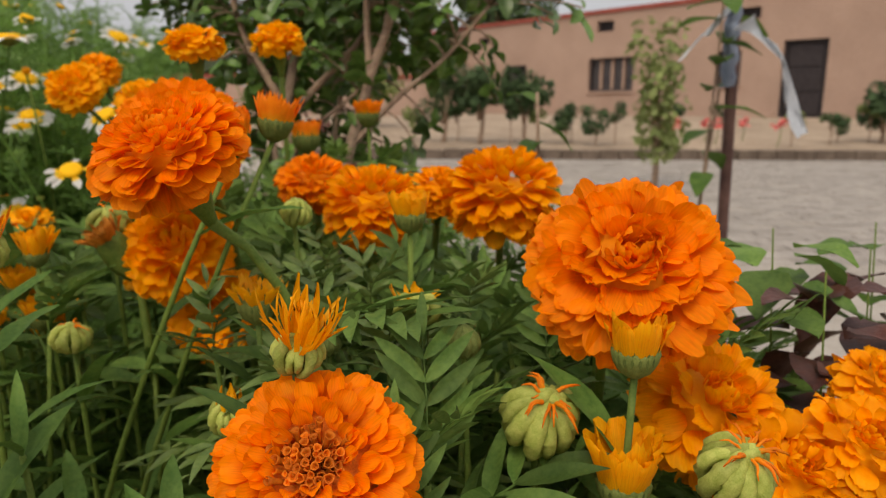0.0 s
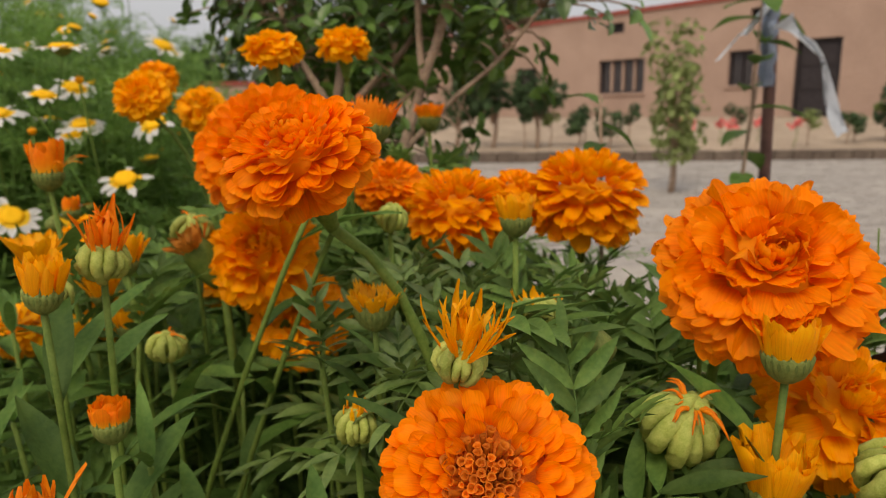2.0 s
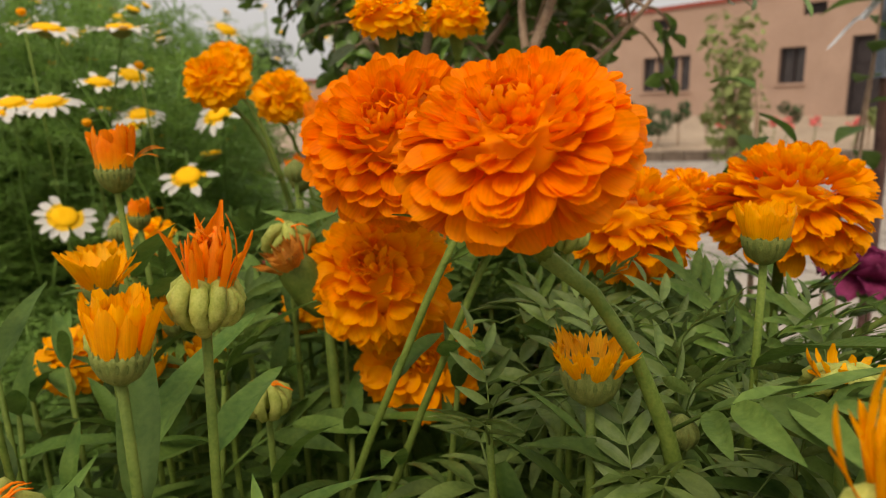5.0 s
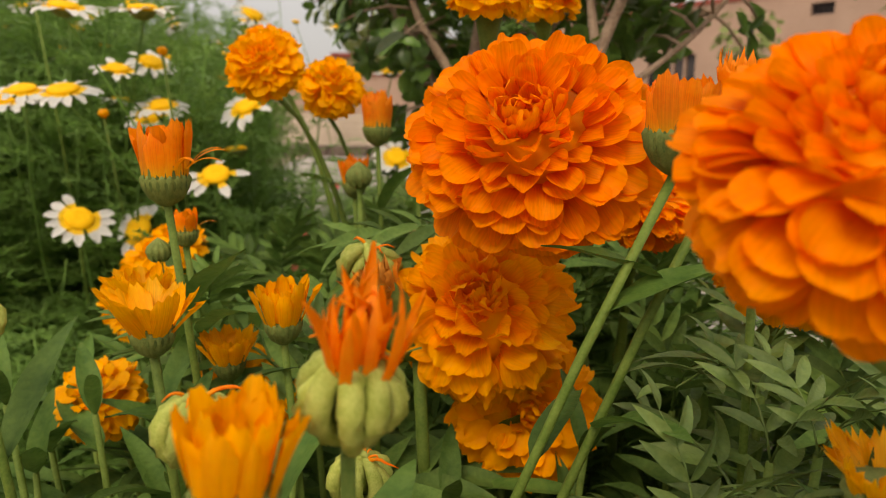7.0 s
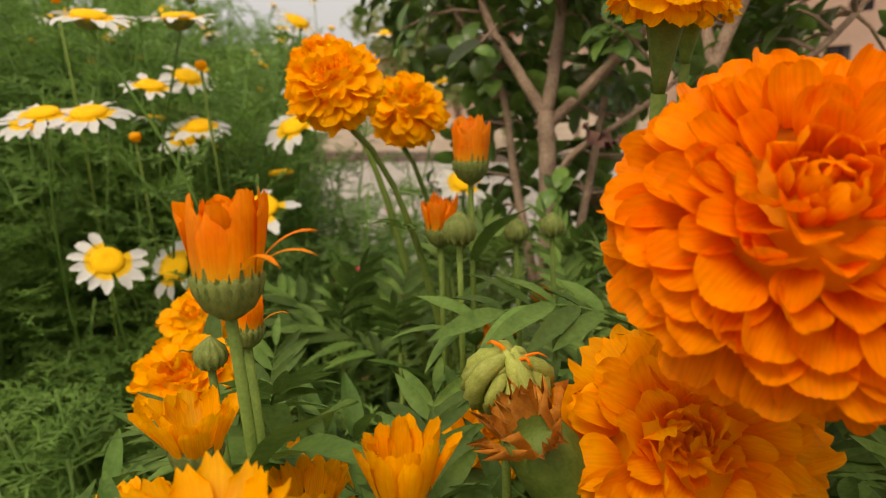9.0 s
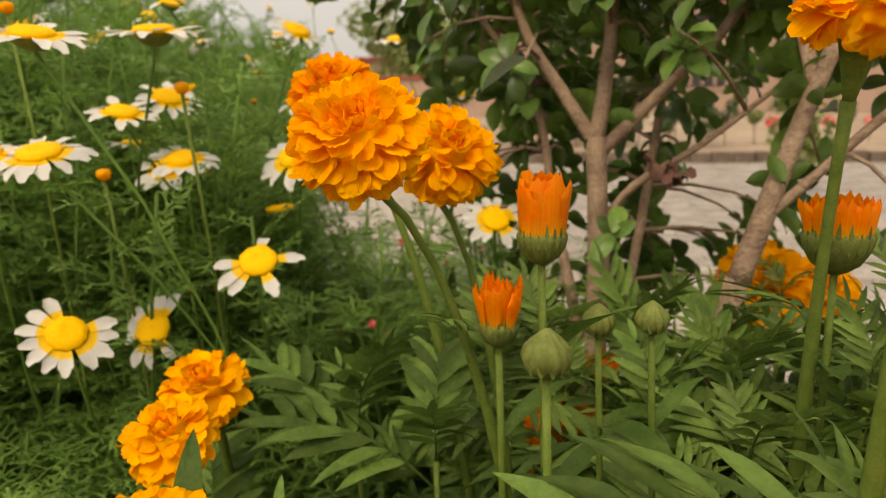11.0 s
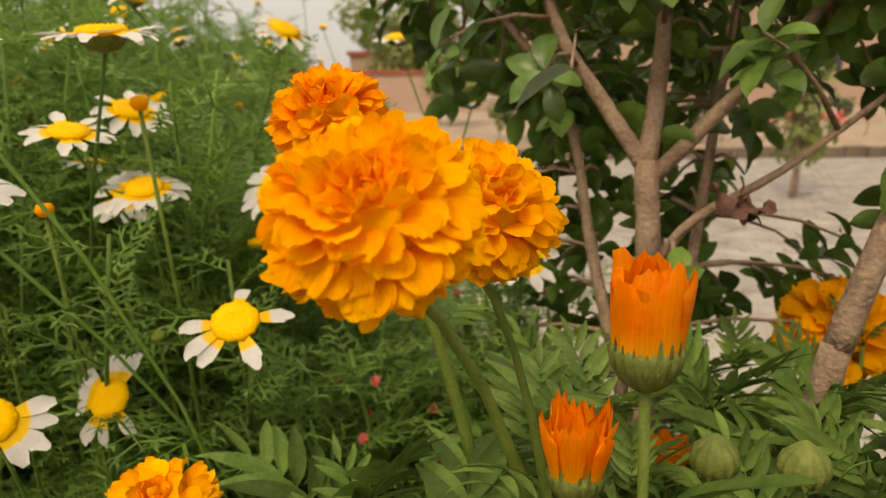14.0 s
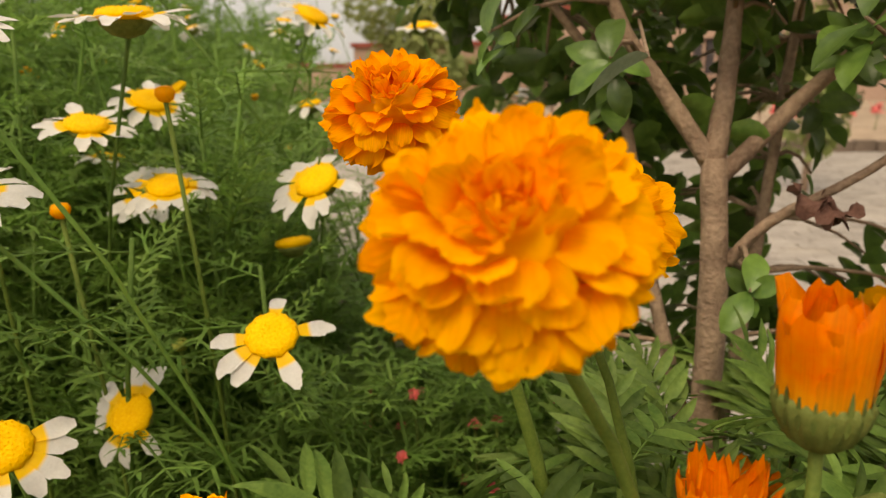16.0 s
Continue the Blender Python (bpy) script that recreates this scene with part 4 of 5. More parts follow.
def sapling(foot, height, lean, leaves, label, seed, size=0.06, mat=None, lo=0.4):
    rng = random.Random(seed)
    root = thing("sapling", foot, label, "sapling")
    pts = bow((0, 0, -0.02), (lean[0], lean[1], height), (0.01, 0, 0), 9)
    part("trunk", Shape().add(*tube(pts, [0.006 - 0.0005 * i for i in range(9)], 7)).mesh("trunk", M_BARK), root)
    kinds = [Shape().add(*blade(size * rng.uniform(0.8, 1.2), size * 0.5, rng.uniform(20, 60), 0.25, rng, 8, 0.04, 0.7)).mesh("leaf", mat or M_LEAFC) for _ in range(3)]
    for i in range(leaves):
        t = lo + (1 - lo) * (i + 0.5) / leaves
        k = min(7, int(t * 8))
        p = pts[k].lerp(pts[k + 1], t * 8 - k)
        part("leaf", rng.choice(kinds), root, frame_of((0, 0, 1), p, i * 2.4 + rng.uniform(-0.5, 0.5)) @ Matrix.Rotation(radians(rng.uniform(-20, 35)), 4, "X"))
    return root


sapling((0.60, 1.40, 0.03), 1.04, (0.06, 0, 0), 9, "thin sapling tied to the rusty stake", 41, 0.10, M_LEAFC, 0.6)
sapling((0.62, 1.52, 0.03), 1.18, (0.12, 0, 0), 7, "thin sapling with drooping leaves beside the stake", 42, 0.11, M_LEAF, 0.8)
sapling((0.17, 0.66, 0.03), 0.80, (-0.005, 0, 0), 8, "spindly seedling with a few pale green leaves", 43, 0.055, M_LEAFC, 0.78)


# ======================= the small tree behind the bed =======================
def branch(root, pts, r0, r1, name="limb"):
    n = len(pts)
    rng = random.Random(n + int(1000 * pts[-1][0]))
    fine = []
    for i in range((n - 1) * 4 + 1):
        k = min(n - 2, i // 4)
        t = i / 4 - k
        a = Vector(pts[max(0, k - 1)])
        b, c = Vector(pts[k]), Vector(pts[k + 1])
        d = Vector(pts[min(n - 1, k + 2)])
        fine.append(0.5 * ((2 * b) + (c - a) * t + (2 * a - 5 * b + 4 * c - d) * t * t + (3 * b - a - 3 * c + d) * t ** 3))
    m = len(fine)
    part(name, Shape().add(*tube(fine, [r0 + (r1 - r0) * i / (m - 1) for i in range(m)], 9, 0.07, rng)).mesh(name, M_BARK), root)
    return fine


TREE_LEAVES = [Shape().add(*blade(s, s * 0.52, b, 0.3, RNG, 8, 0.03, 1.1)).mesh("leaf", M_TREELEAF) for s, b in ((0.030, 25), (0.035, 45), (0.025, 15), (0.037, 35), (0.032, 60))]


def broad_tree(foot, limbs, label, seed, clumps, inner):
    """limbs: rows (points, thick, thin) from the foot; leaves grow in whorls along the thin ends."""
    rng = random.Random(seed)
    root = thing("tree", foot, label, "tree", "small broad-leaved trees")
    f = Vector(foot)
    tips, wood = [], []
    for k, (pts, r0, r1) in enumerate(limbs):
        line = branch(root, [Vector(p) - f for p in pts], r0, r1, "trunk" if k == 0 else "limb")
        wood += [q for q in line if q.z > 0.5]
        if k:
            tips += [q for q in line[len(line) // 3:] if q.z > 0.9]
        tips.append(line[-1])
    joined, twigs, count = Shape(), Shape(), 0
    whorls = []
    for _ in range(clumps):
        t = rng.choice(tips)
        whorls.append(t + Vector((rng.gauss(0, 0.075), rng.gauss(0.03, 0.085), rng.gauss(0.06, 0.07))))
    for lo, hi, num in inner:
        for _ in range(num):
            whorls.append(Vector([rng.uniform(a, b) for a, b in zip(lo, hi)]) - f)
    for w in whorls:
        near = min(wood, key=lambda q: (q - w).length_squared)
        twig = tube(bow(near, w, (0, 0, 0.01), 4), [0.0022, 0.0018, 0.0015, 0.001], 5)
        twigs.add(*twig)
        up = (w - near).normalized() + Vector((0, 0, 0.8))
        for i in range(rng.randint(5, 8)):
            m = frame_of(up, w - up.normalized() * 0.004 * i, i * 2.4 + rng.uniform(-0.3, 0.3)) @ Matrix.Rotation(radians(rng.uniform(-5, 50)), 4, "X") @ Matrix.Scale(rng.uniform(0.75, 1.15), 4)
            me = rng.choice(TREE_LEAVES)
            if count < 150 and w.y + f.y < 1.0 and w.z < 1.2:
                part("leaf", me, root, m)
                count += 1
            else:
                joined.add([v.co for v in me.vertices], [tuple(p.vertices) for p in me.polygons], m)
    tagged(part("crown", joined.mesh("crown", M_TREELEAF), root), kind="stuff")
    tagged(part("brushwood", twigs.mesh("brushwood", M_BARK), root), kind="stuff")
    return root


broad_tree((-0.185, 0.92, 0.0), [
    ([(-0.185, 0.92, -0.03), (-0.18, 0.915, 0.4), (-0.178, 0.912, 0.69), (-0.183, 0.92, 0.815)], 0.0135, 0.0085),
    ([(-0.183, 0.92, 0.81), (-0.215, 0.935, 0.86), (-0.25, 0.95, 0.92), (-0.285, 0.97, 1.06), (-0.31, 1.0, 1.3)], 0.007, 0.003),
    ([(-0.183, 0.92, 0.81), (-0.174, 0.935, 0.87), (-0.167, 0.95, 0.94), (-0.15, 0.98, 1.15), (-0.16, 1.0, 1.45)], 0.008, 0.003),
    ([(-0.180, 0.92, 0.80), (-0.13, 0.93, 0.85), (-0.061, 0.935, 0.925), (0.0, 0.95, 1.06), (0.03, 0.97, 1.3)], 0.0065, 0.003),
    ([(-0.172, 0.915, 0.74), (-0.15, 0.90, 0.775), (-0.10, 0.885, 0.81), (-0.04, 0.88, 0.86)], 0.0045, 0.002),
    ([(-0.19, 0.93, 0.62), (-0.215, 0.97, 0.74), (-0.24, 1.0, 0.86), (-0.33, 1.05, 0.98)], 0.006, 0.003),
    ([(-0.17, 0.92, 0.55), (-0.13, 0.98, 0.72), (-0.10, 1.02, 0.9), (-0.06, 1.08, 1.1)], 0.006, 0.003),
], "small broad-leaved tree with grey-brown forking stems", 51, 200, [((-0.40, 0.98, 0.88), (-0.06, 1.3, 1.06), 90), ((-0.30, 1.0, 0.64), (-0.08, 1.2, 0.88), 26), ((-0.34, 0.86, 0.93), (0.0, 1.0, 1.04), 26), ((-0.16, 0.97, 0.66), (0.04, 1.15, 0.80), 14), ((-0.34, 0.98, 0.58), (-0.14, 1.15, 0.80), 18), ((-0.30, 0.98, 0.80), (0.0, 1.15, 0.92), 16)])
broad_tree((-0.11, 0.81, 0.0), [
    ([(-0.11, 0.81, -0.03), (-0.105, 0.81, 0.35), (-0.098, 0.812, 0.62), (-0.086, 0.813, 0.713)], 0.0125, 0.009),
    ([(-0.086, 0.813, 0.711), (-0.065, 0.815, 0.78), (-0.042, 0.816, 0.854), (0.0, 0.82, 0.99), (0.02, 0.85, 1.25)], 0.009, 0.004),
    ([(-0.07, 0.814, 0.76), (-0.04, 0.81, 0.79), (0.0, 0.81, 0.83), (0.06, 0.82, 0.88), (0.12, 0.84, 0.95)], 0.0045, 0.0025),
    ([(-0.042, 0.816, 0.854), (-0.05, 0.85, 0.95), (-0.05, 0.88, 1.2)], 0.006, 0.003),
], "small broad-leaved tree with pale bare lower stem", 52, 80, [((-0.02, 0.86, 0.86), (0.14, 1.05, 1.0), 16), ((-0.1, 0.90, 0.98), (0.10, 1.1, 1.2), 36)])
lg = thing("pale_leaf", (-0.266, 0.826, 0.876), "single pale grey-green leaf hanging from a twig", "leaf")
part("blade", Shape().add(*blade(0.042, 0.023, 25, 0.3, RNG, 9, 0.02, 0.75)).mesh("blade", M_PALE), lg, pose(0.018, 0, 0.002, -25, 20, 80))
part("stalk", Shape().add(*tube(bow((0.018, 0, 0.002), (0.03, 0.10, 0.03), (0, 0, 0), 4), 0.0012, 5)).mesh("stalk", M_BARK), lg)
# the withered brown leaf cluster that hangs from a twig
dry = thing("withered_leaf", (-0.128, 0.872, 0.785), "curled brown withered leaves hanging from a twig", "leaf")
for i in range(4):
    part("leaf", Shape().add(*blade(0.024, 0.011, 150, 1.3, random.Random(i), 11, 0.5, 0.7)).mesh("leaf", material("withered_brown_leaf", (0.10, 0.045, 0.035), (0.2, 0.10, 0.075), 0.8, 80, 0.5) if i == 0 else bpy.data.materials["withered_brown_leaf"]), dry, pose(0, 0, 0.01, -70 - 20 * i, 15 * i - 20, 80 * i))

# ======================= marigolds =======================
MARIGOLD_DEEP = "deep orange marigold with cupped overlapping petals on a thick stem"
MARIGOLD_RUFF = "ruffled bright orange marigold in full bloom"
MARIGOLD_GOLD = "golden yellow-orange ruffled marigold on a slender stem"
CUPPED = dict(form="cupped")
RUFFLED = dict(form="ruffled")
FRILLED = dict(form="frilled", reach=1.65)
marigold((-0.078, 0.196, 0.791), (-0.22, -0.50, 0.84), 0.0355, M_ORANGE, MARIGOLD_DEEP, (0.0, 0.24, 0), n=195, seed=1, flat=0.60, reach=1.4, mid_at=(0.05, 0.235, 0.69), stem_r=0.0030, calyx=1.1, **CUPPED)
marigold((-0.137, 0.358, 0.786), (-0.12, -0.74, 0.62), 0.0475, M_ORANGE, MARIGOLD_DEEP, (-0.10, 0.42, 0), n=225, seed=2, stem_r=0.0036, flat=0.66, reach=1.45, **CUPPED)
marigold((0.008, 0.100, 0.674), (-0.05, -0.70, 0.72), 0.0380, M_ORANGE, "bright orange marigold with tubular florets at its open heart", (0.03, 0.15, 0), n=240, seed=3, open_centre=0.34, reach=1.25, flat=0.55, size=0.86, florets=60, **CUPPED)
marigold((0.154, 0.200, 0.732), (-0.05, -0.7, 0.62), 0.0490, M_ORANGE, MARIGOLD_RUFF, (0.16, 0.25, 0), n=165, seed=4, flat=0.54, **RUFFLED)
marigold((-0.156, 0.462, 0.865), (0.0, -0.15, 1), 0.0245, M_GOLD, MARIGOLD_GOLD, (-0.15, 0.5, 0), n=80, seed=5, flat=0.62, calyx=1.5, stem_r=0.003, **RUFFLED)
marigold((-0.115, 0.597, 0.880), (0.0, -0.2, 1), 0.026, M_GOLD, MARIGOLD_GOLD, (-0.11, 0.62, 0), n=80, seed=6, flat=0.72, calyx=1.2, stem_r=0.0028, **RUFFLED)
marigold((-0.322, 0.578, 0.831), (-0.02, -0.72, 0.66), 0.0275, M_GOLD, MARIGOLD_GOLD, (-0.20, 0.64, 0), mid_at=(-0.232, 0.625, 0.742), leaf_size=0.5, n=105, seed=7, flat=0.70, calyx=1.0, stem_r=0.0021, sag=(0.02, 0.02, 0.10), leaves=3, **RUFFLED)
marigold((-0.294, 0.671, 0.817), (0.25, -0.62, 0.66), 0.0275, M_GOLD, MARIGOLD_GOLD, (-0.235, 0.69, 0), mid_at=(-0.235, 0.68, 0.72), leaf_size=0.5, n=90, seed=8, flat=0.78, calyx=1.0, stem_r=0.0020, sag=(0.02, 0.02, 0.08), leaves=3, **RUFFLED)
marigold((-0.369, 0.722, 0.853), (-0.05, -0.6, 0.75), 0.026, M_AMBER, MARIGOLD_GOLD, (-0.24, 0.72, 0), mid_at=(-0.265, 0.715, 0.74), leaf_size=0.5, n=85, seed=9, flat=0.78, stem_r=0.0025, sag=(0.02, 0.02, 0.08), **RUFFLED)
marigold((0.108, 0.435, 0.739), (0.02, -0.12, 0.95), 0.045, M_AMBER, MARIGOLD_RUFF, (0.115, 0.46, 0), n=185, seed=10, flat=0.92, calyx=0.6, **FRILLED)
marigold((0.0, 0.405, 0.732), (0.05, -0.15, 0.95), 0.0375, M_AMBER, MARIGOLD_RUFF, (0.01, 0.45, 0), n=165, seed=11, flat=0.95, calyx=0.6, **FRILLED)
marigold((0.055, 0.47, 0.738), (0.1, -0.3, 0.9), 0.0270, M_AMBER, MARIGOLD_RUFF, (0.06, 0.5, 0), n=150, seed=12, pieces=False, **FRILLED)
marigold((-0.061, 0.475, 0.746), (0.0, -0.4, 0.8), 0.0297, M_ORANGE, MARIGOLD_RUFF, (-0.07, 0.52, 0), n=150, seed=13, pieces=False, **FRILLED)
marigold((0.206, 0.213, 0.646), (0.15, -0.55, 0.7), 0.040, M_AMBER, MARIGOLD_RUFF, (0.22, 0.26, 0), n=95, seed=14, **RUFFLED)
marigold((0.232, 0.175, 0.628), (0.2, -0.5, 0.75), 0.0333, M_AMBER, MARIGOLD_RUFF, (0.25, 0.21, 0), n=85, seed=15, pieces=False, **RUFFLED)
marigold((0.272, 0.18, 0.640), (0.1, -0.5, 0.8), 0.0306, M_AMBER, MARIGOLD_RUFF, (0.28, 0.21, 0), n=85, seed=16, pieces=False, **RUFFLED)
marigold((0.305, 0.22, 0.657), (0.1, -0.4, 0.8), 0.0234, M_AMBER, MARIGOLD_RUFF, (0.31, 0.25, 0), n=70, seed=17, pieces=False, **RUFFLED)
marigold((-0.155, 0.398, 0.700), (-0.1, -0.75, 0.55), 0.043, M_AMBER, MARIGOLD_RUFF, (-0.14, 0.47, 0), n=115, seed=18, flat=0.8, **RUFFLED)
marigold((-0.132, 0.412, 0.640), (0.1, -0.8, 0.4), 0.0378, M_AMBER, MARIGOLD_RUFF, (-0.12, 0.48, 0), n=95, seed=19, pieces=False, **RUFFLED)
marigold((-0.225, 0.50, 0.652), (0.0, -0.7, 0.6), 0.0243, M_GOLD, MARIGOLD_GOLD, (-0.22, 0.54, 0), n=70, seed=20, pieces=False, **RUFFLED)
marigold((-0.218, 0.752, 0.602), (0.0, -0.7, 0.6), 0.0324, M_ORANGE, MARIGOLD_RUFF, (-0.21, 0.80, 0), n=80, seed=21, pieces=False, **RUFFLED)
marigold((-0.401, 0.525, 0.662), (0.0, -0.6, 0.7), 0.029, M_GOLD, MARIGOLD_GOLD, (-0.4, 0.56, 0), n=80, seed=22, flat=0.8, **RUFFLED)
marigold((-0.44, 0.617, 0.668), (0.0, -0.5, 0.8), 0.0234, M_GOLD, MARIGOLD_GOLD, (-0.43, 0.65, 0), n=75, seed=23, pieces=False, **RUFFLED)
marigold((-0.450, 0.681, 0.669), (0.0, -0.4, 0.9), 0.0261, M_GOLD, MARIGOLD_GOLD, (-0.45, 0.71, 0), n=70, seed=24, pieces=False, **RUFFLED)
marigold((-0.385, 0.43, 0.627), (0.0, -0.5, 0.8), 0.0252, M_GOLD, MARIGOLD_GOLD, (-0.38, 0.46, 0), n=75, seed=25, pieces=False, **RUFFLED)
marigold((-0.32, 0.485, 0.622), (0.2, -0.5, 0.8), 0.0252, M_GOLD, MARIGOLD_GOLD, (-0.31, 0.52, 0), n=75, seed=26, pieces=False, **RUFFLED)
marigold((-0.005, 0.98, 0.665), (0.0, -0.6, 0.7), 0.0450, M_GOLD, MARIGOLD_GOLD, (0, 1.02, 0), n=85, seed=27, pieces=False, **RUFFLED)
marigold((0.05, 0.99, 0.655), (0.1, -0.6, 0.7), 0.0378, M_GOLD, MARIGOLD_GOLD, (0.06, 1.03, 0), n=80, seed=28, pieces=False, **RUFFLED)
marigold((-0.36, 0.27, 0.62), (0.1, -0.5, 0.8), 0.0234, M_AMBER, MARIGOLD_GOLD, (-0.35, 0.3, 0), n=75, seed=29, pieces=False, **RUFFLED)
marigold((-0.305, 0.435, 0.639), (0.1, -0.5, 0.8), 0.0216, M_GOLD, MARIGOLD_GOLD, (-0.29, 0.46, 0), n=75, seed=30, pieces=False, **RUFFLED)

# ======================= calendulas =======================
CL = "half-closed orange calendula with a green ribbed cup"
calendula((-0.297, 0.354, 0.771), 0.0118, M_CAL, "tall orange calendula with curled rays on a green cup", 2.2, seed=1, strays=4, foot=(-0.27, 0.40, 0), rays=24)
calendula((-0.243, 0.606, 0.785), 0.0130, M_CALR, "closed red-orange calendula on a straight stem", 2.25, seed=2, foot=(-0.24, 0.62, 0), rays=18, tooth=0.08, wide=1.2)
calendula((-0.263, 0.610, 0.740), 0.0110, M_CALR, "ragged red-orange calendula with torn rays", 2.4, seed=3, foot=(-0.262, 0.615, 0), rays=15, tooth=0.32, splay=8)
calendula((-0.085, 0.318, 0.794), 0.0145, M_CALR, "half-closed red-orange calendula on a long stem", 1.5, seed=4, foot=(-0.26, 0.30, 0), sag=(-0.05, -0.02, 0.0), rays=22, stem_r=0.0021, leaves=8)
calendula((-0.057, 0.329, 0.804), 0.0135, M_CALR, "ragged red-orange calendula with thin torn rays", 1.6, axis=(0.15, 0, 1), seed=5, foot=(-0.24, 0.31, 0), sag=(-0.05, -0.02, 0.0), rays=20, tooth=0.4, splay=10, stem_r=0.0021, leaves=8)
calendula((-0.282, 0.303, 0.717), 0.0095, M_CALY, "golden calendula with broad opening rays", 2.5, seed=6, foot=(-0.27, 0.33, 0), splay=30, rays=14, wide=1.3)
calendula((-0.203, 0.180, 0.728), 0.0100, M_CALY, CL, 2.1, axis=(0.1, 0, 1), seed=7, foot=(-0.212, 0.2, 0), splay=6, rays=18)
calendula((-0.247, 0.355, 0.705), 0.0098, M_CALY, "golden calendula opening from its green cup", 2.3, seed=8, foot=(-0.23, 0.38, 0), splay=18, rays=18)
calendula((-0.048, 0.228, 0.706), 0.0130, M_CALY, "yellow-orange calendula with curled thin rays", 1.2, seed=9, foot=(-0.046, 0.245, 0), splay=32, rays=16, tooth=0.25, wide=0.8)
calendula((0.147, 0.157, 0.703), 0.0125, M_CALY, CL, 1.7, seed=10, foot=(0.11, 0.17, 0), splay=14, rays=20)
calendula((0.143, 0.150, 0.641), 0.0145, M_CALY, CL, 1.9, seed=11, foot=(0.14, 0.145, 0), splay=12, rays=20)
calendula((-0.165, 0.158, 0.671), 0.0100, M_CAL, CL, 1.2, seed=12, foot=(-0.175, 0.14, 0), rays=20)
calendula((0.036, 0.289, 0.746), 0.0115, M_CALY, "small golden calendula with a dark green cup", 1.5, seed=13, foot=(0.02, 0.30, 0), splay=14, rays=18)
calendula((-0.098, 0.638, 0.780), 0.0180, M_CAL, CL, 1.2, seed=14, foot=(-0.10, 0.66, 0), rays=20, tooth=0.2)
calendula((-0.03, 0.66, 0.806), 0.0150, M_CAL, CL, 1.2, seed=15, foot=(-0.02, 0.68, 0), rays=20, splay=25)
calendula((-0.318, 0.415, 0.735), 0.0080, M_CAL, CL, 1.6, seed=16, foot=(-0.27, 0.40, 0), rays=16, strays=1)
calendula((-0.31, 0.21, 0.70), 0.0115, M_CALY, CL, 1.4, seed=17, foot=(-0.30, 0.22, 0), splay=20, rays=16)
calendula((-0.185, 0.80, 0.64), 0.013, M_CAL, CL, 1.2, seed=18, foot=(-0.18, 0.82, 0), splay=20, rays=16)
calendula((-0.318, 0.368, 0.709), 0.0100, M_CALY, "small golden calendula half hidden among leaves", 1.9, seed=31, foot=(-0.31, 0.39, 0), splay=22, rays=14, wide=1.2, leaves=3)
calendula((-0.291, 0.398, 0.668), 0.0100, M_CALY, "small golden calendula half hidden among leaves", 1.9, seed=32, foot=(-0.28, 0.42, 0), splay=22, rays=14, wide=1.2, leaves=3)
calendula((-0.256, 0.366, 0.652), 0.0100, M_CALY, "small golden calendula half hidden among leaves", 1.9, seed=33, foot=(-0.25, 0.39, 0), splay=22, rays=14, wide=1.2, leaves=3)
calendula((-0.296, 0.364, 0.642), 0.0100, M_CALY, "small golden calendula half hidden among leaves", 1.9, seed=34, foot=(-0.29, 0.38, 0), splay=22, rays=14, wide=1.2, leaves=3)

# ======================= spent heads and buds =======================
SH = "spent calendula head of curled green seeds with orange wisps"
seed_head((-0.001, 0.117, 0.717), 0.0130, "spent yellow calendula with spiky spread rays over green seeds", axis=(0.2, -0.1, 1), seed=1, foot=(0.004, 0.128, 0), wisps=0, spikes=46, mat=M_CALY, height=2.5, spread=42, flat=0.6)
seed_head((-0.183, 0.203, 0.741), 0.0152, "spent calendula with a tuft of red-orange rays over green seeds", axis=(0.22, -0.1, 1), seed=2, foot=(-0.22, 0.21, 0), wisps=3, spikes=44, mat=M_CALR, height=2.1, spread=16)
seed_head((-0.216, 0.407, 0.722), 0.0190, "green curled seed head above a withered brown bloom", axis=(0.1, -0.35, 0.9), seed=3, foot=(-0.21, 0.41, 0), wisps=3)
seed_head((0.107, 0.171, 0.665), 0.0240, SH, axis=(0.15, -0.45, 0.85), seed=4, foot=(0.10, 0.20, 0), wisps=16)
seed_head((0.190, 0.135, 0.656), 0.0220, SH, axis=(0.15, -0.4, 0.85), seed=5, foot=(0.18, 0.14, 0), wisps=16)
seed_head((0.042, 0.223, 0.705), 0.0165, "flat green seed head with a tuft of orange rays", seed=6, foot=(0.06, 0.235, 0), wisps=0, spikes=16, mat=M_CALY, height=0.95, spread=55, flat=0.5)
seed_head((-0.204, 0.314, 0.655), 0.0165, SH, axis=(0.05, -0.2, 1), seed=7, foot=(-0.21, 0.34, 0), wisps=5, flat=0.6)
seed_head((-0.235, 0.235, 0.715), 0.0150, SH, seed=8, foot=(-0.24, 0.25, 0), wisps=3)
seed_head((-0.245, 0.17, 0.672), 0.0185, SH, axis=(0.1, -0.3, 0.9), seed=9, foot=(-0.24, 0.18, 0), wisps=14)
seed_head((-0.342, 0.287, 0.726), 0.0130, SH, seed=10, foot=(-0.30, 0.30, 0), wisps=2)
seed_head((-0.045, 0.33, 0.742), 0.0140, SH, seed=11, foot=(-0.03, 0.35, 0), wisps=0, axis=(0.3, -0.2, 0.9))
seed_head((-0.055, 0.19, 0.655), 0.0130, "small spent calendula with ragged orange tuft", seed=12, foot=(-0.05, 0.2, 0), wisps=4, spikes=14, mat=M_CALY, height=1.2, spread=35)
seed_head((-0.155, 0.08, 0.665), 0.0170, "spent calendula with orange tuft over green seeds", seed=13, foot=(-0.16, 0.09, 0), wisps=4, spikes=24, mat=M_CALR, height=1.4, spread=25)
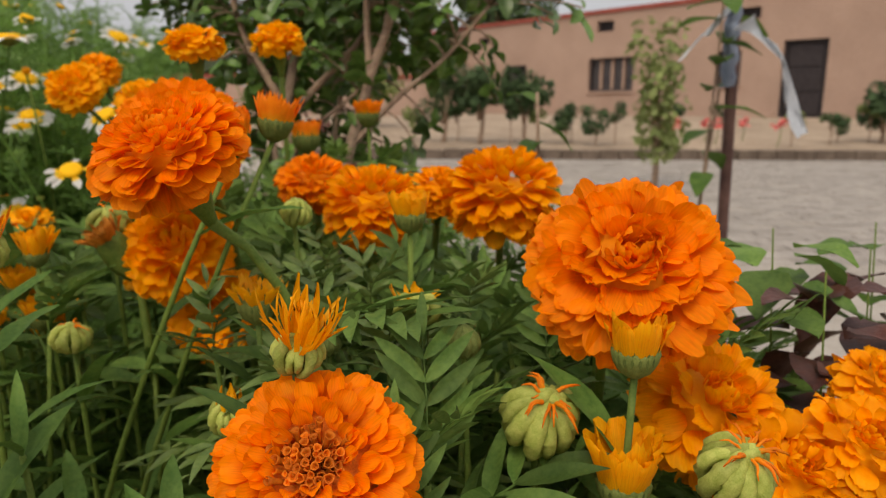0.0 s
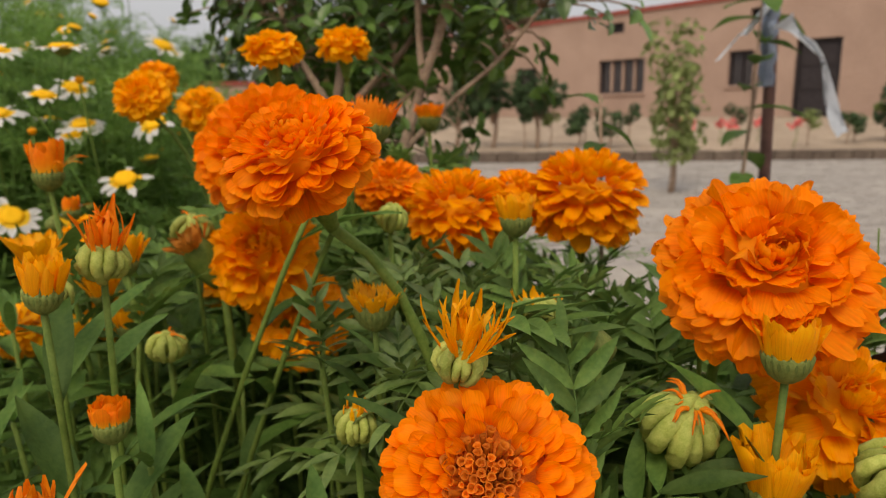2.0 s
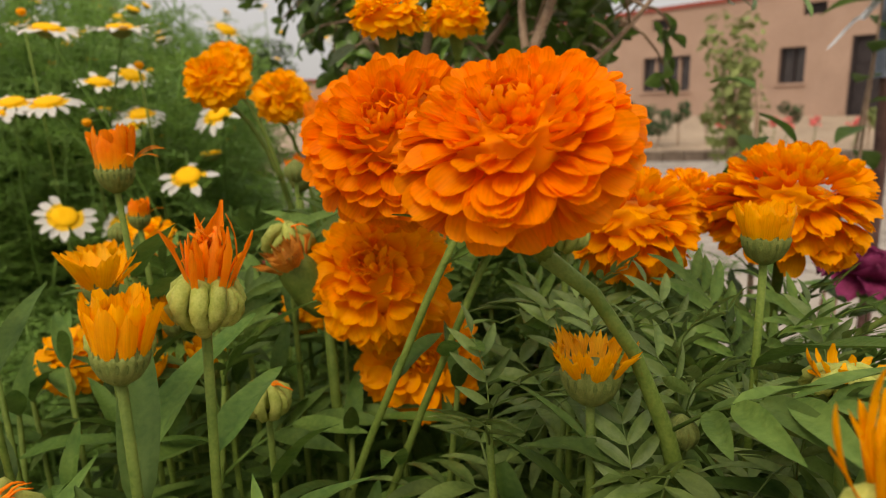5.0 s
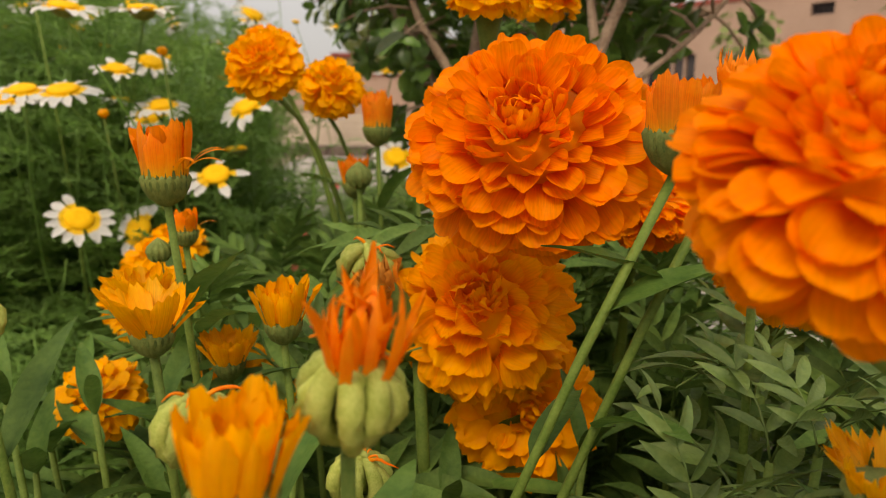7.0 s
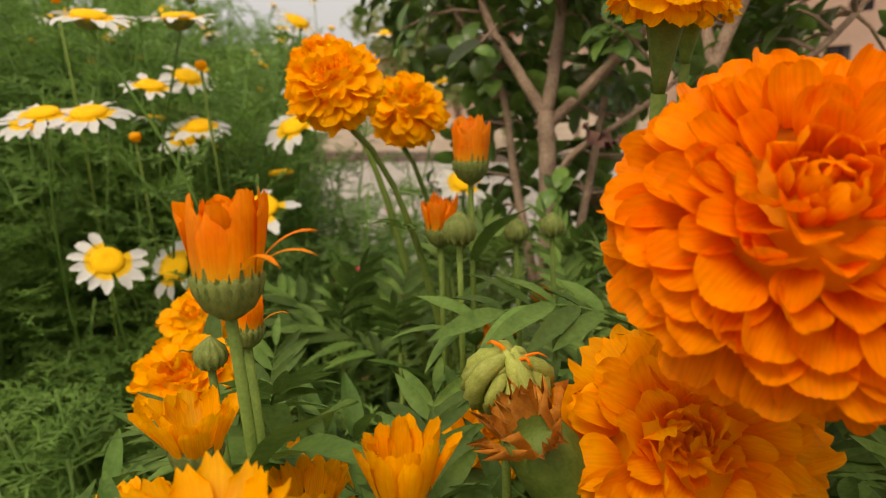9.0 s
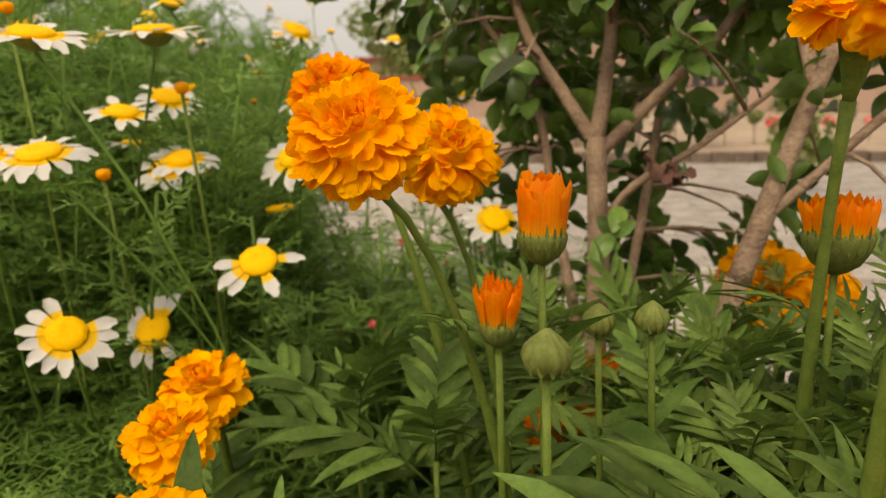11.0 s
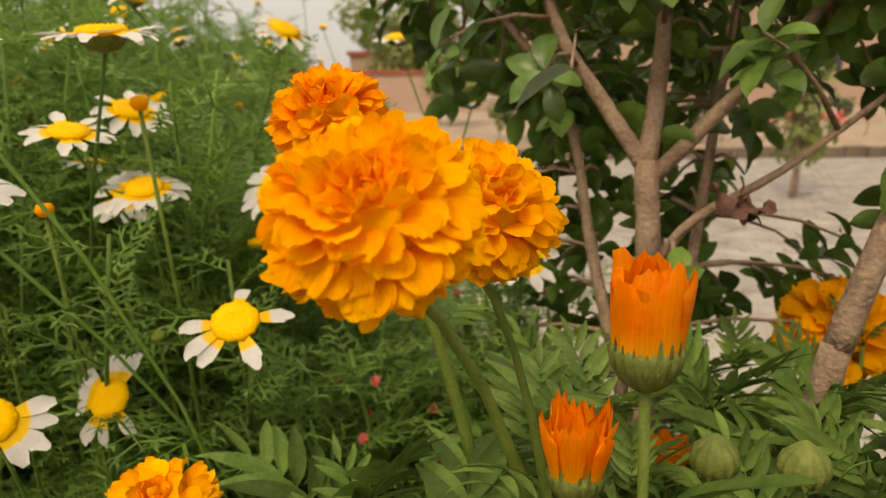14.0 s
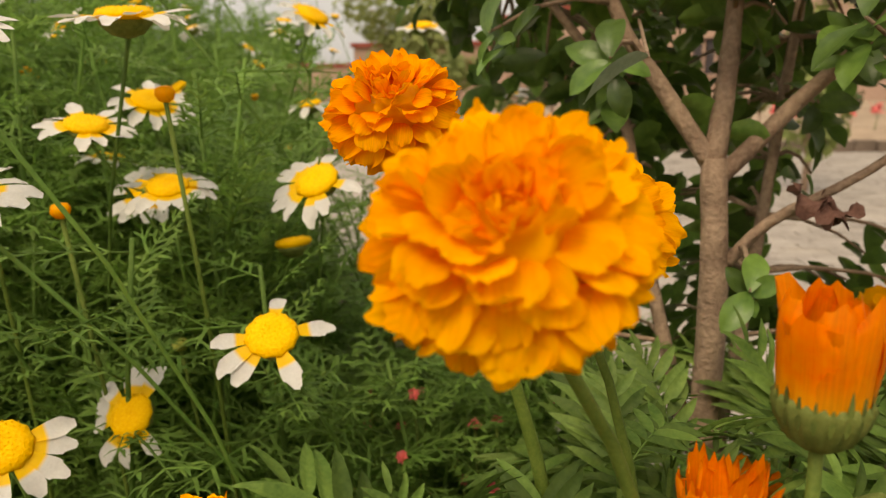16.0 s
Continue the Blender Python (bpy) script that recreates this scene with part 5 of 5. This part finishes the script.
# withered bloom under the curled seed head
wb = thing("withered_marigold", (-0.195, 0.415, 0.0), "withered brown marigold closed over its green cup", "flower")
hb = frame_of((-0.5, -0.2, 0.85), (-0.007, -0.030, 0.702))
part("calyx", Shape().add(*lathe([(0.004, -0.03), (0.008, -0.026), (0.0125, -0.012), (0.012, 0.004), (0.010, 0.012)], 20, 0.05, 10), hb).mesh("calyx", M_STEM), wb)
for k in range(26):
    rr = random.Random(k)
    part("ray", Shape().add(*petal(0.022, 0.006, rr.uniform(-20, 40), 0.3, 0.15, rr, 3, 6, 0.6, 0.6, 0.2)).mesh("ray", M_DRY), wb, hb @ Matrix.Rotation(k * 2.4, 4, "Z") @ Matrix.Translation((0, 0.008, 0.006)) @ Matrix.Rotation(radians(70 + rr.uniform(-20, 20)), 4, "X"))
part("stem", Shape().add(*tube(bow(hb @ Vector((0, 0, -0.028)), (0, 0, 0), (0.01, 0, 0), 9), 0.0035, 9)).mesh("stem", M_STEM), wb)
bud((0.068, 0.186, 0.696), 0.0085, "round green calendula bud on a hairy stem", seed=1, foot=(0.075, 0.19, 0))
bud((-0.213, 0.628, 0.736), 0.0082, "plump green calendula bud with ribbed sepals", seed=2, foot=(-0.20, 0.65, 0))
bud((-0.190, 0.612, 0.743), 0.0078, "plump green calendula bud with ribbed sepals", seed=3, foot=(-0.17, 0.63, 0))
bud((-0.244, 0.530, 0.754), 0.0090, "pointed green calendula bud with ribbed sepals", seed=4, foot=(-0.243, 0.545, 0))
bud((-0.275, 0.185, 0.705), 0.0060, "small round green bud", seed=5, foot=(-0.28, 0.2, 0))
bud((-0.010, 0.240, 0.675), 0.0070, "narrow green bud just showing yellow", seed=6, foot=(-0.005, 0.25, 0))
bud((-0.332, 0.412, 0.724), 0.0065, "small green bud beside a tall calendula", seed=8, foot=(-0.29, 0.41, 0))
bud((-0.30, 0.175, 0.66), 0.0075, "round green calendula bud", seed=9, foot=(-0.3, 0.19, 0))
bud((0.16, 0.30, 0.735), 0.0070, "narrow green bud on a leafy stem", seed=10, foot=(0.16, 0.32, 0))

# ======================= daisies =======================
DW = "white daisy with yellow-based rays and a golden disc"
for k, (p, ax, r, mi) in enumerate([
        ((-0.455, 0.798, 0.726), (0.15, -0.55, 0.75), 0.034, 8), ((-0.580, 0.738, 0.684), (0.45, -0.55, 0.65), 0.032, 3), ((-0.565, 0.83, 0.656), (-0.15, -0.75, 0.55), 0.034, 5),
        ((-0.597, 0.945, 0.788), (0.05, -0.5, 0.8), 0.036, 3), ((-0.592, 0.862, 0.842), (0.25, -0.25, 0.9), 0.030, 2), ((-0.541, 0.832, 0.905), (0.0, -0.12, 1), 0.036, 0),
        ((-0.33, 1.301, 0.861), (0, -0.2, 1), 0.034, 2), ((-0.444, 1.436, 0.952), (0, -0.25, 1), 0.038, 0), ((-0.583, 0.738, 0.815), (0.05, -0.3, 0.9), 0.034, 0), ((-0.62, 0.73, 0.815), (0.05, -0.3, 0.9), 0.030, 2),
        ((-0.548, 0.875, 0.801), (0.1, -0.4, 0.9), 0.030, 3), ((-0.599, 0.959, 0.856), (0.4, -0.3, 0.8), 0.032, 2), ((-0.68, 0.798, 0.808), (0, -0.35, 0.9), 0.036, 0),
        ((-0.456, 0.911, 0.800), (-0.2, -0.5, 0.7), 0.036, 4), ((-0.272, 0.939, 0.737), (0.1, -0.6, 0.6), 0.030, 3), ((-0.283, 0.99, 0.733), (0.1, -0.4, 0.8), 0.026, 4),
        ((-0.55, 0.70, 0.89), (0.2, -0.2, 1), 0.030, 0), ((-0.5, 1.08, 0.93), (0.5, -0.3, 0.8), 0.032, 3)]):
    daisy(p, ax, r, DW if mi < 4 else "white daisy that has lost some of its rays", seed=k + 1, missing=mi, sag=(0.09 - 0.06 * ((k * 7) % 4), 0.03, 0.02), foot=(p[0] - 0.14 + 0.06 * ((k * 5) % 6), p[1] + 0.24, 0))
rd = random.Random(5)
for k in range(78):
    y = 0.95 + 1.9 * rd.random() ** 1.3
    lim = -0.47 - 0.22 * (y - 0.95)
    x = lim - rd.random() ** 1.2 * (0.7 + 0.55 * (y - 0.9))
    hgt = 0.80 + 0.14 * (y - 0.8) + 0.18 * min(1, max(0, (lim - x) / 0.5)) + rd.uniform(-0.12, 0.12)
    daisy((x, y, hgt), (rd.uniform(-0.6, 0.7), rd.uniform(-0.8, 0.2), 1), rd.uniform(0.022, 0.034), DW, seed=100 + k, missing=rd.choice((0, 4, 11, 13, 14)), joined=y > 1.15, sag=(rd.uniform(-0.16, 0.16), rd.uniform(-0.06, 0.06), 0), droop=rd.choice((0, 0, 10, 30)))
# closed yellow buds among the daisies
for k in range(40):
    y = 0.8 + 1.2 * rd.random()
    x = -0.5 - 0.2 * (y - 0.8) - rd.random() * 0.8
    z = 0.60 + 0.34 * rd.random()
    rt = thing("daisy_bud", (x, y + 0.04, 0), "small pale yellow daisy bud", "bud", "daisy buds")
    part("body", Shape().add(*lathe([(0.15, -0.9), (0.7, -0.6), (1, 0.0), (0.8, 0.5), (0.2, 0.7)], 12, 0.05, 6), frame_of((0, -0.2, 1), (0, -0.04, z)) @ Matrix.Scale(0.0065, 4)).mesh("body", M_CALY if k % 3 == 0 else M_SEED), rt)
    part("stem", Shape().add(*tube(bow((0, -0.04, z - 0.004), (0, 0, 0), (0.02, 0, 0), 7), 0.0016, 6)).mesh("stem", M_STEM), rt)

# ======================= foliage =======================
rf = random.Random(9)
PL = "bushy marigold plant with dark divided leaves"
for i in range(64):
    x, y = rf.uniform(-0.34, 0.36), 0.14 + 0.72 * rf.random()
    hgt = 0.60 + 0.05 * rf.random() - (0.10 if x > 0.2 else 0) - 0.10 * max(0, 0.22 - y) / 0.2
    if x < -0.06 and y < 0.34:
        x = rf.uniform(0.0, 0.2)
    if y < 0.24 and x > 0.05:
        y += 0.14
    if y > 0.55 and x > 0.0:
        hgt -= 0.12
    leafy_plant("marigold_plant", (x, y, 0.02), hgt, 8, PINNATE, rf, PL, scale=0.95, low=0.5)
CP = "calendula plant with oblong green leaves"
for i in range(36):
    x, y = rf.uniform(-0.42, 0.10), 0.12 + 0.42 * rf.random()
    if x < -0.2 and y < 0.32:
        y += 0.2
    leafy_plant("calendula_plant", (x, y, 0.02), 0.57 + 0.07 * rf.random() - 0.08 * max(0, 0.2 - y) / 0.2, 8, OBLONG, rf, CP, scale=0.8, low=0.45)

for i in range(22):
    x, y = rf.uniform(-0.27, 0.06), rf.uniform(0.64, 0.98)
    leafy_plant("marigold_plant", (x, y, 0.02), rf.uniform(0.56, 0.66), 13, PINNATE_FRESH, rf, "green divided marigold foliage under the trees", scale=0.95, low=0.5)

for x, y, hh in ((-0.09, 0.62, 0.68), (-0.05, 0.66, 0.72), (-0.12, 0.68, 0.66), (-0.02, 0.60, 0.68), (-0.16, 0.60, 0.62), (0.0, 0.70, 0.70)):
    leafy_plant("marigold_plant", (x, y, 0.02), hh, 15, PINNATE_FRESH, rf, "fresh green marigold plant with divided leaves", scale=0.95, low=0.6, lean=0.02)

for x, y, hh in ((-0.03, 0.225, 0.645), (0.015, 0.215, 0.655), (0.0, 0.25, 0.66), (0.05, 0.24, 0.65), (-0.06, 0.31, 0.665), (-0.035, 0.28, 0.67), (-0.085, 0.27, 0.655), (0.02, 0.32, 0.665), (0.075, 0.30, 0.66), (-0.02, 0.35, 0.68)):
    leafy_plant("marigold_plant", (x, y, 0.02), hh - 0.01, 6, PINNATE_BROAD, rf, "marigold plant with broad greyish green leaflets", scale=0.72, low=0.78, lean=0.015)

# daisy plants: sprigs of stems with finely cut leaves; shapes shared
SPRIGS = []
for q in range(8):
    sh, rg = Shape(), random.Random(70 + q)
    for s in range(2):
        top = Vector((rg.uniform(-0.13, 0.13), rg.uniform(-0.13, 0.13), rg.uniform(0.8, 1.0)))
        pts = bow((0, 0, 0), top, (rg.uniform(-0.05, 0.05), rg.uniform(-0.05, 0.05), 0), 9)
        sh.add(*tube(pts, [0.0032 - 0.0002 * i for i in range(9)], 5))
        for i in range(34):
            t = 0.22 + 0.78 * (i + 0.5) / 34
            k = min(7, int(t * 8))
            p = pts[k].lerp(pts[k + 1], t * 8 - k)
            f = rg.choice(FEATHERS)
            m = frame_of((0, 0, 1), p, i * 2.4 + rg.uniform(-0.5, 0.5)) @ Matrix.Rotation(radians(rg.uniform(-5, 60)), 4, "X") @ Matrix.Scale(rg.uniform(0.8, 1.3), 4)
            sh.add(np.concatenate(f.v), f.f, m)
    SPRIGS.append(sh.mesh("sprig", M_FEATHER))


def daisy_plant(x, y, rise, label):
    rt = thing("daisy_plant", (x, y, 0.0), label, "plant", "daisy plants")
    for q in range(3):
        part("sprig", rf.choice(SPRIGS), rt, pose(0, 0, 0, 0, 0, rf.uniform(0, 360)) @ Matrix.Diagonal((1, 1, rise * rf.uniform(0.9, 1.08), 1)))


for i in range(124):
    y = 0.98 + 1.9 * rf.random() ** 1.2
    lim = -0.50 - 0.24 * (y - 0.8)
    x = lim - rf.random() ** 1.1 * (0.6 + 0.65 * (y - 0.6))
    daisy_plant(x, y, 0.85 + 0.13 * (y - 0.8) + 0.16 * min(1, max(0, (lim - x) / 0.5)), "feathery green daisy plant with finely cut leaves")
for i in range(18):
    daisy_plant(rf.uniform(-0.62, -0.28), rf.uniform(0.94, 1.3), rf.uniform(0.60, 0.74), "feathery green daisy plant with finely cut leaves")
for i in range(16):
    daisy_plant(rf.uniform(-1.15, -0.66), rf.uniform(0.78, 1.0), rf.uniform(0.62, 0.78), "feathery green daisy plant with finely cut leaves")
for i in range(14):
    daisy_plant(rf.uniform(-0.72, -0.36), rf.uniform(0.76, 0.95), rf.uniform(0.46, 0.58), "feathery green daisy plant with finely cut leaves")
for i in range(10):
    daisy_plant(rf.uniform(-0.25, 0.05), rf.uniform(0.7, 0.95), rf.uniform(0.58, 0.68), "low feathery green plant under the tree")

# small pink blossoms low between the plants
for i in range(26):
    x, y, z = rf.uniform(-0.46, -0.24), rf.uniform(0.85, 1.15), rf.uniform(0.50, 0.68)
    rt = thing("pink_flower", (x, y + 0.02, 0), "small coral pink blossom on a thin stalk", "flower", "pink blossoms")
    sh = Shape()
    for q in range(7):
        sh.add(*petal(0.007, 0.005, 10, 0.3, 0.1, rf, 3, 4), frame_of((0, -0.6, 0.8), (0, -0.02, z)) @ Matrix.Rotation(q * 0.9, 4, "Z") @ Matrix.Rotation(rf.uniform(0.2, 1.1), 4, "X"))
    part("bloom", sh.mesh("bloom", M_PINK), rt)
    part("stalk", Shape().add(*tube(bow((0, -0.02, z), (0, 0, 0), (0.01, 0, 0), 5), 0.0014, 5)).mesh("stalk", M_STEM), rt)

# ---- rose bushes beyond the marigolds: purple blooms, dark red and green leaves ----
def rose(foot, height, label, seed, bloom, mat, lean=(0, 0), leaves=14, leafmat=None, lo=0.62, big=1.0):
    rng = random.Random(seed)
    root = thing("rose_bush", foot, label, "rose", "roses beside the yard")
    pts = bow((0, 0, 0), (lean[0], lean[1], height), (0.015, 0, 0), 9)
    part("cane", Shape().add(*tube(pts, [0.0022 - 0.0002 * i for i in range(9)], 7)).mesh("cane", M_STEM), root)
    kinds = [Shape().add(*blade(0.055 * rng.uniform(0.8, 1.2), 0.034, rng.uniform(10, 50), 0.25, rng, 8, 0.05, 0.72)).mesh("leaf", leafmat or M_LEAFC) for _ in range(3)]
    for i in range(leaves):
        t = lo + (0.99 - lo) * (i + 0.5) / leaves
        k = min(7, int(t * 8))
        p = pts[k].lerp(pts[k + 1], t * 8 - k)
        part("leaf", rng.choice(kinds), root, frame_of((0, 0, 1), p, i * 2.4) @ Matrix.Translation((0, 0.02, 0)) @ Matrix.Rotation(radians(rng.uniform(-30, 30)), 4, "X") @ Matrix.Scale(rng.uniform(0.8, 1.2) * big, 4))
    if bloom:
        h = frame_of((0.1, -0.3, 1), (lean[0], lean[1], height)) @ Matrix.Scale(bloom, 4)
        kd = [Shape().add(*petal(1.1, 1.1, b, 0.3, 0.06, rng)).mesh("petal", mat) for b in (-30, 10, 50)]
        for i in range(30):
            k = i / 30
            part("petal", kd[min(2, int(k * 3))], root, h @ Matrix.Rotation(i * 2.4, 4, "Z") @ Matrix.Translation((0, 0.05 + 0.3 * k, 0)) @ Matrix.Rotation(radians(92 - 95 * k), 4, "X") @ Matrix.Scale(0.75 + 0.25 * k, 4))
    return root


rose((0.29, 0.67, 0.02), 0.615, "rose bush with a dusky purple bloom", 1, 0.034, M_PURPLE)
rose((0.33, 0.66, 0.02), 0.60, "rose bush with bright green leaves and a purple bloom", 2, 0.026, M_PURPLE, (0.03, 0), 16)
rose((0.305, 0.285, 0.02), 0.69, "rose bush with dark red young leaves", 3, 0, M_PURPLE, (0.0, 0), 12, M_REDLEAF, 0.86, 0.95)
rose((0.295, 0.33, 0.02), 0.71, "rose bush with glossy green leaves", 4, 0, M_PURPLE, (-0.005, 0), 9, M_LEAF, 0.92, 0.95)
rose((0.38, 0.36, 0.02), 0.69, "rose bush with dark red young leaves", 5, 0, M_PURPLE, (0.0, 0), 12, M_REDLEAF, 0.84)
rose((0.35, 0.27, 0.02), 0.64, "rose bush with dark red young leaves", 6, 0, M_PURPLE, (0.0, 0), 12, M_REDLEAF, 0.8, 1.1)
rose((0.42, 0.42, 0.02), 0.70, "rose bush with fresh green leaves", 7, 0, M_PURPLE, (0.0, 0), 12, M_LEAFC, 0.85)
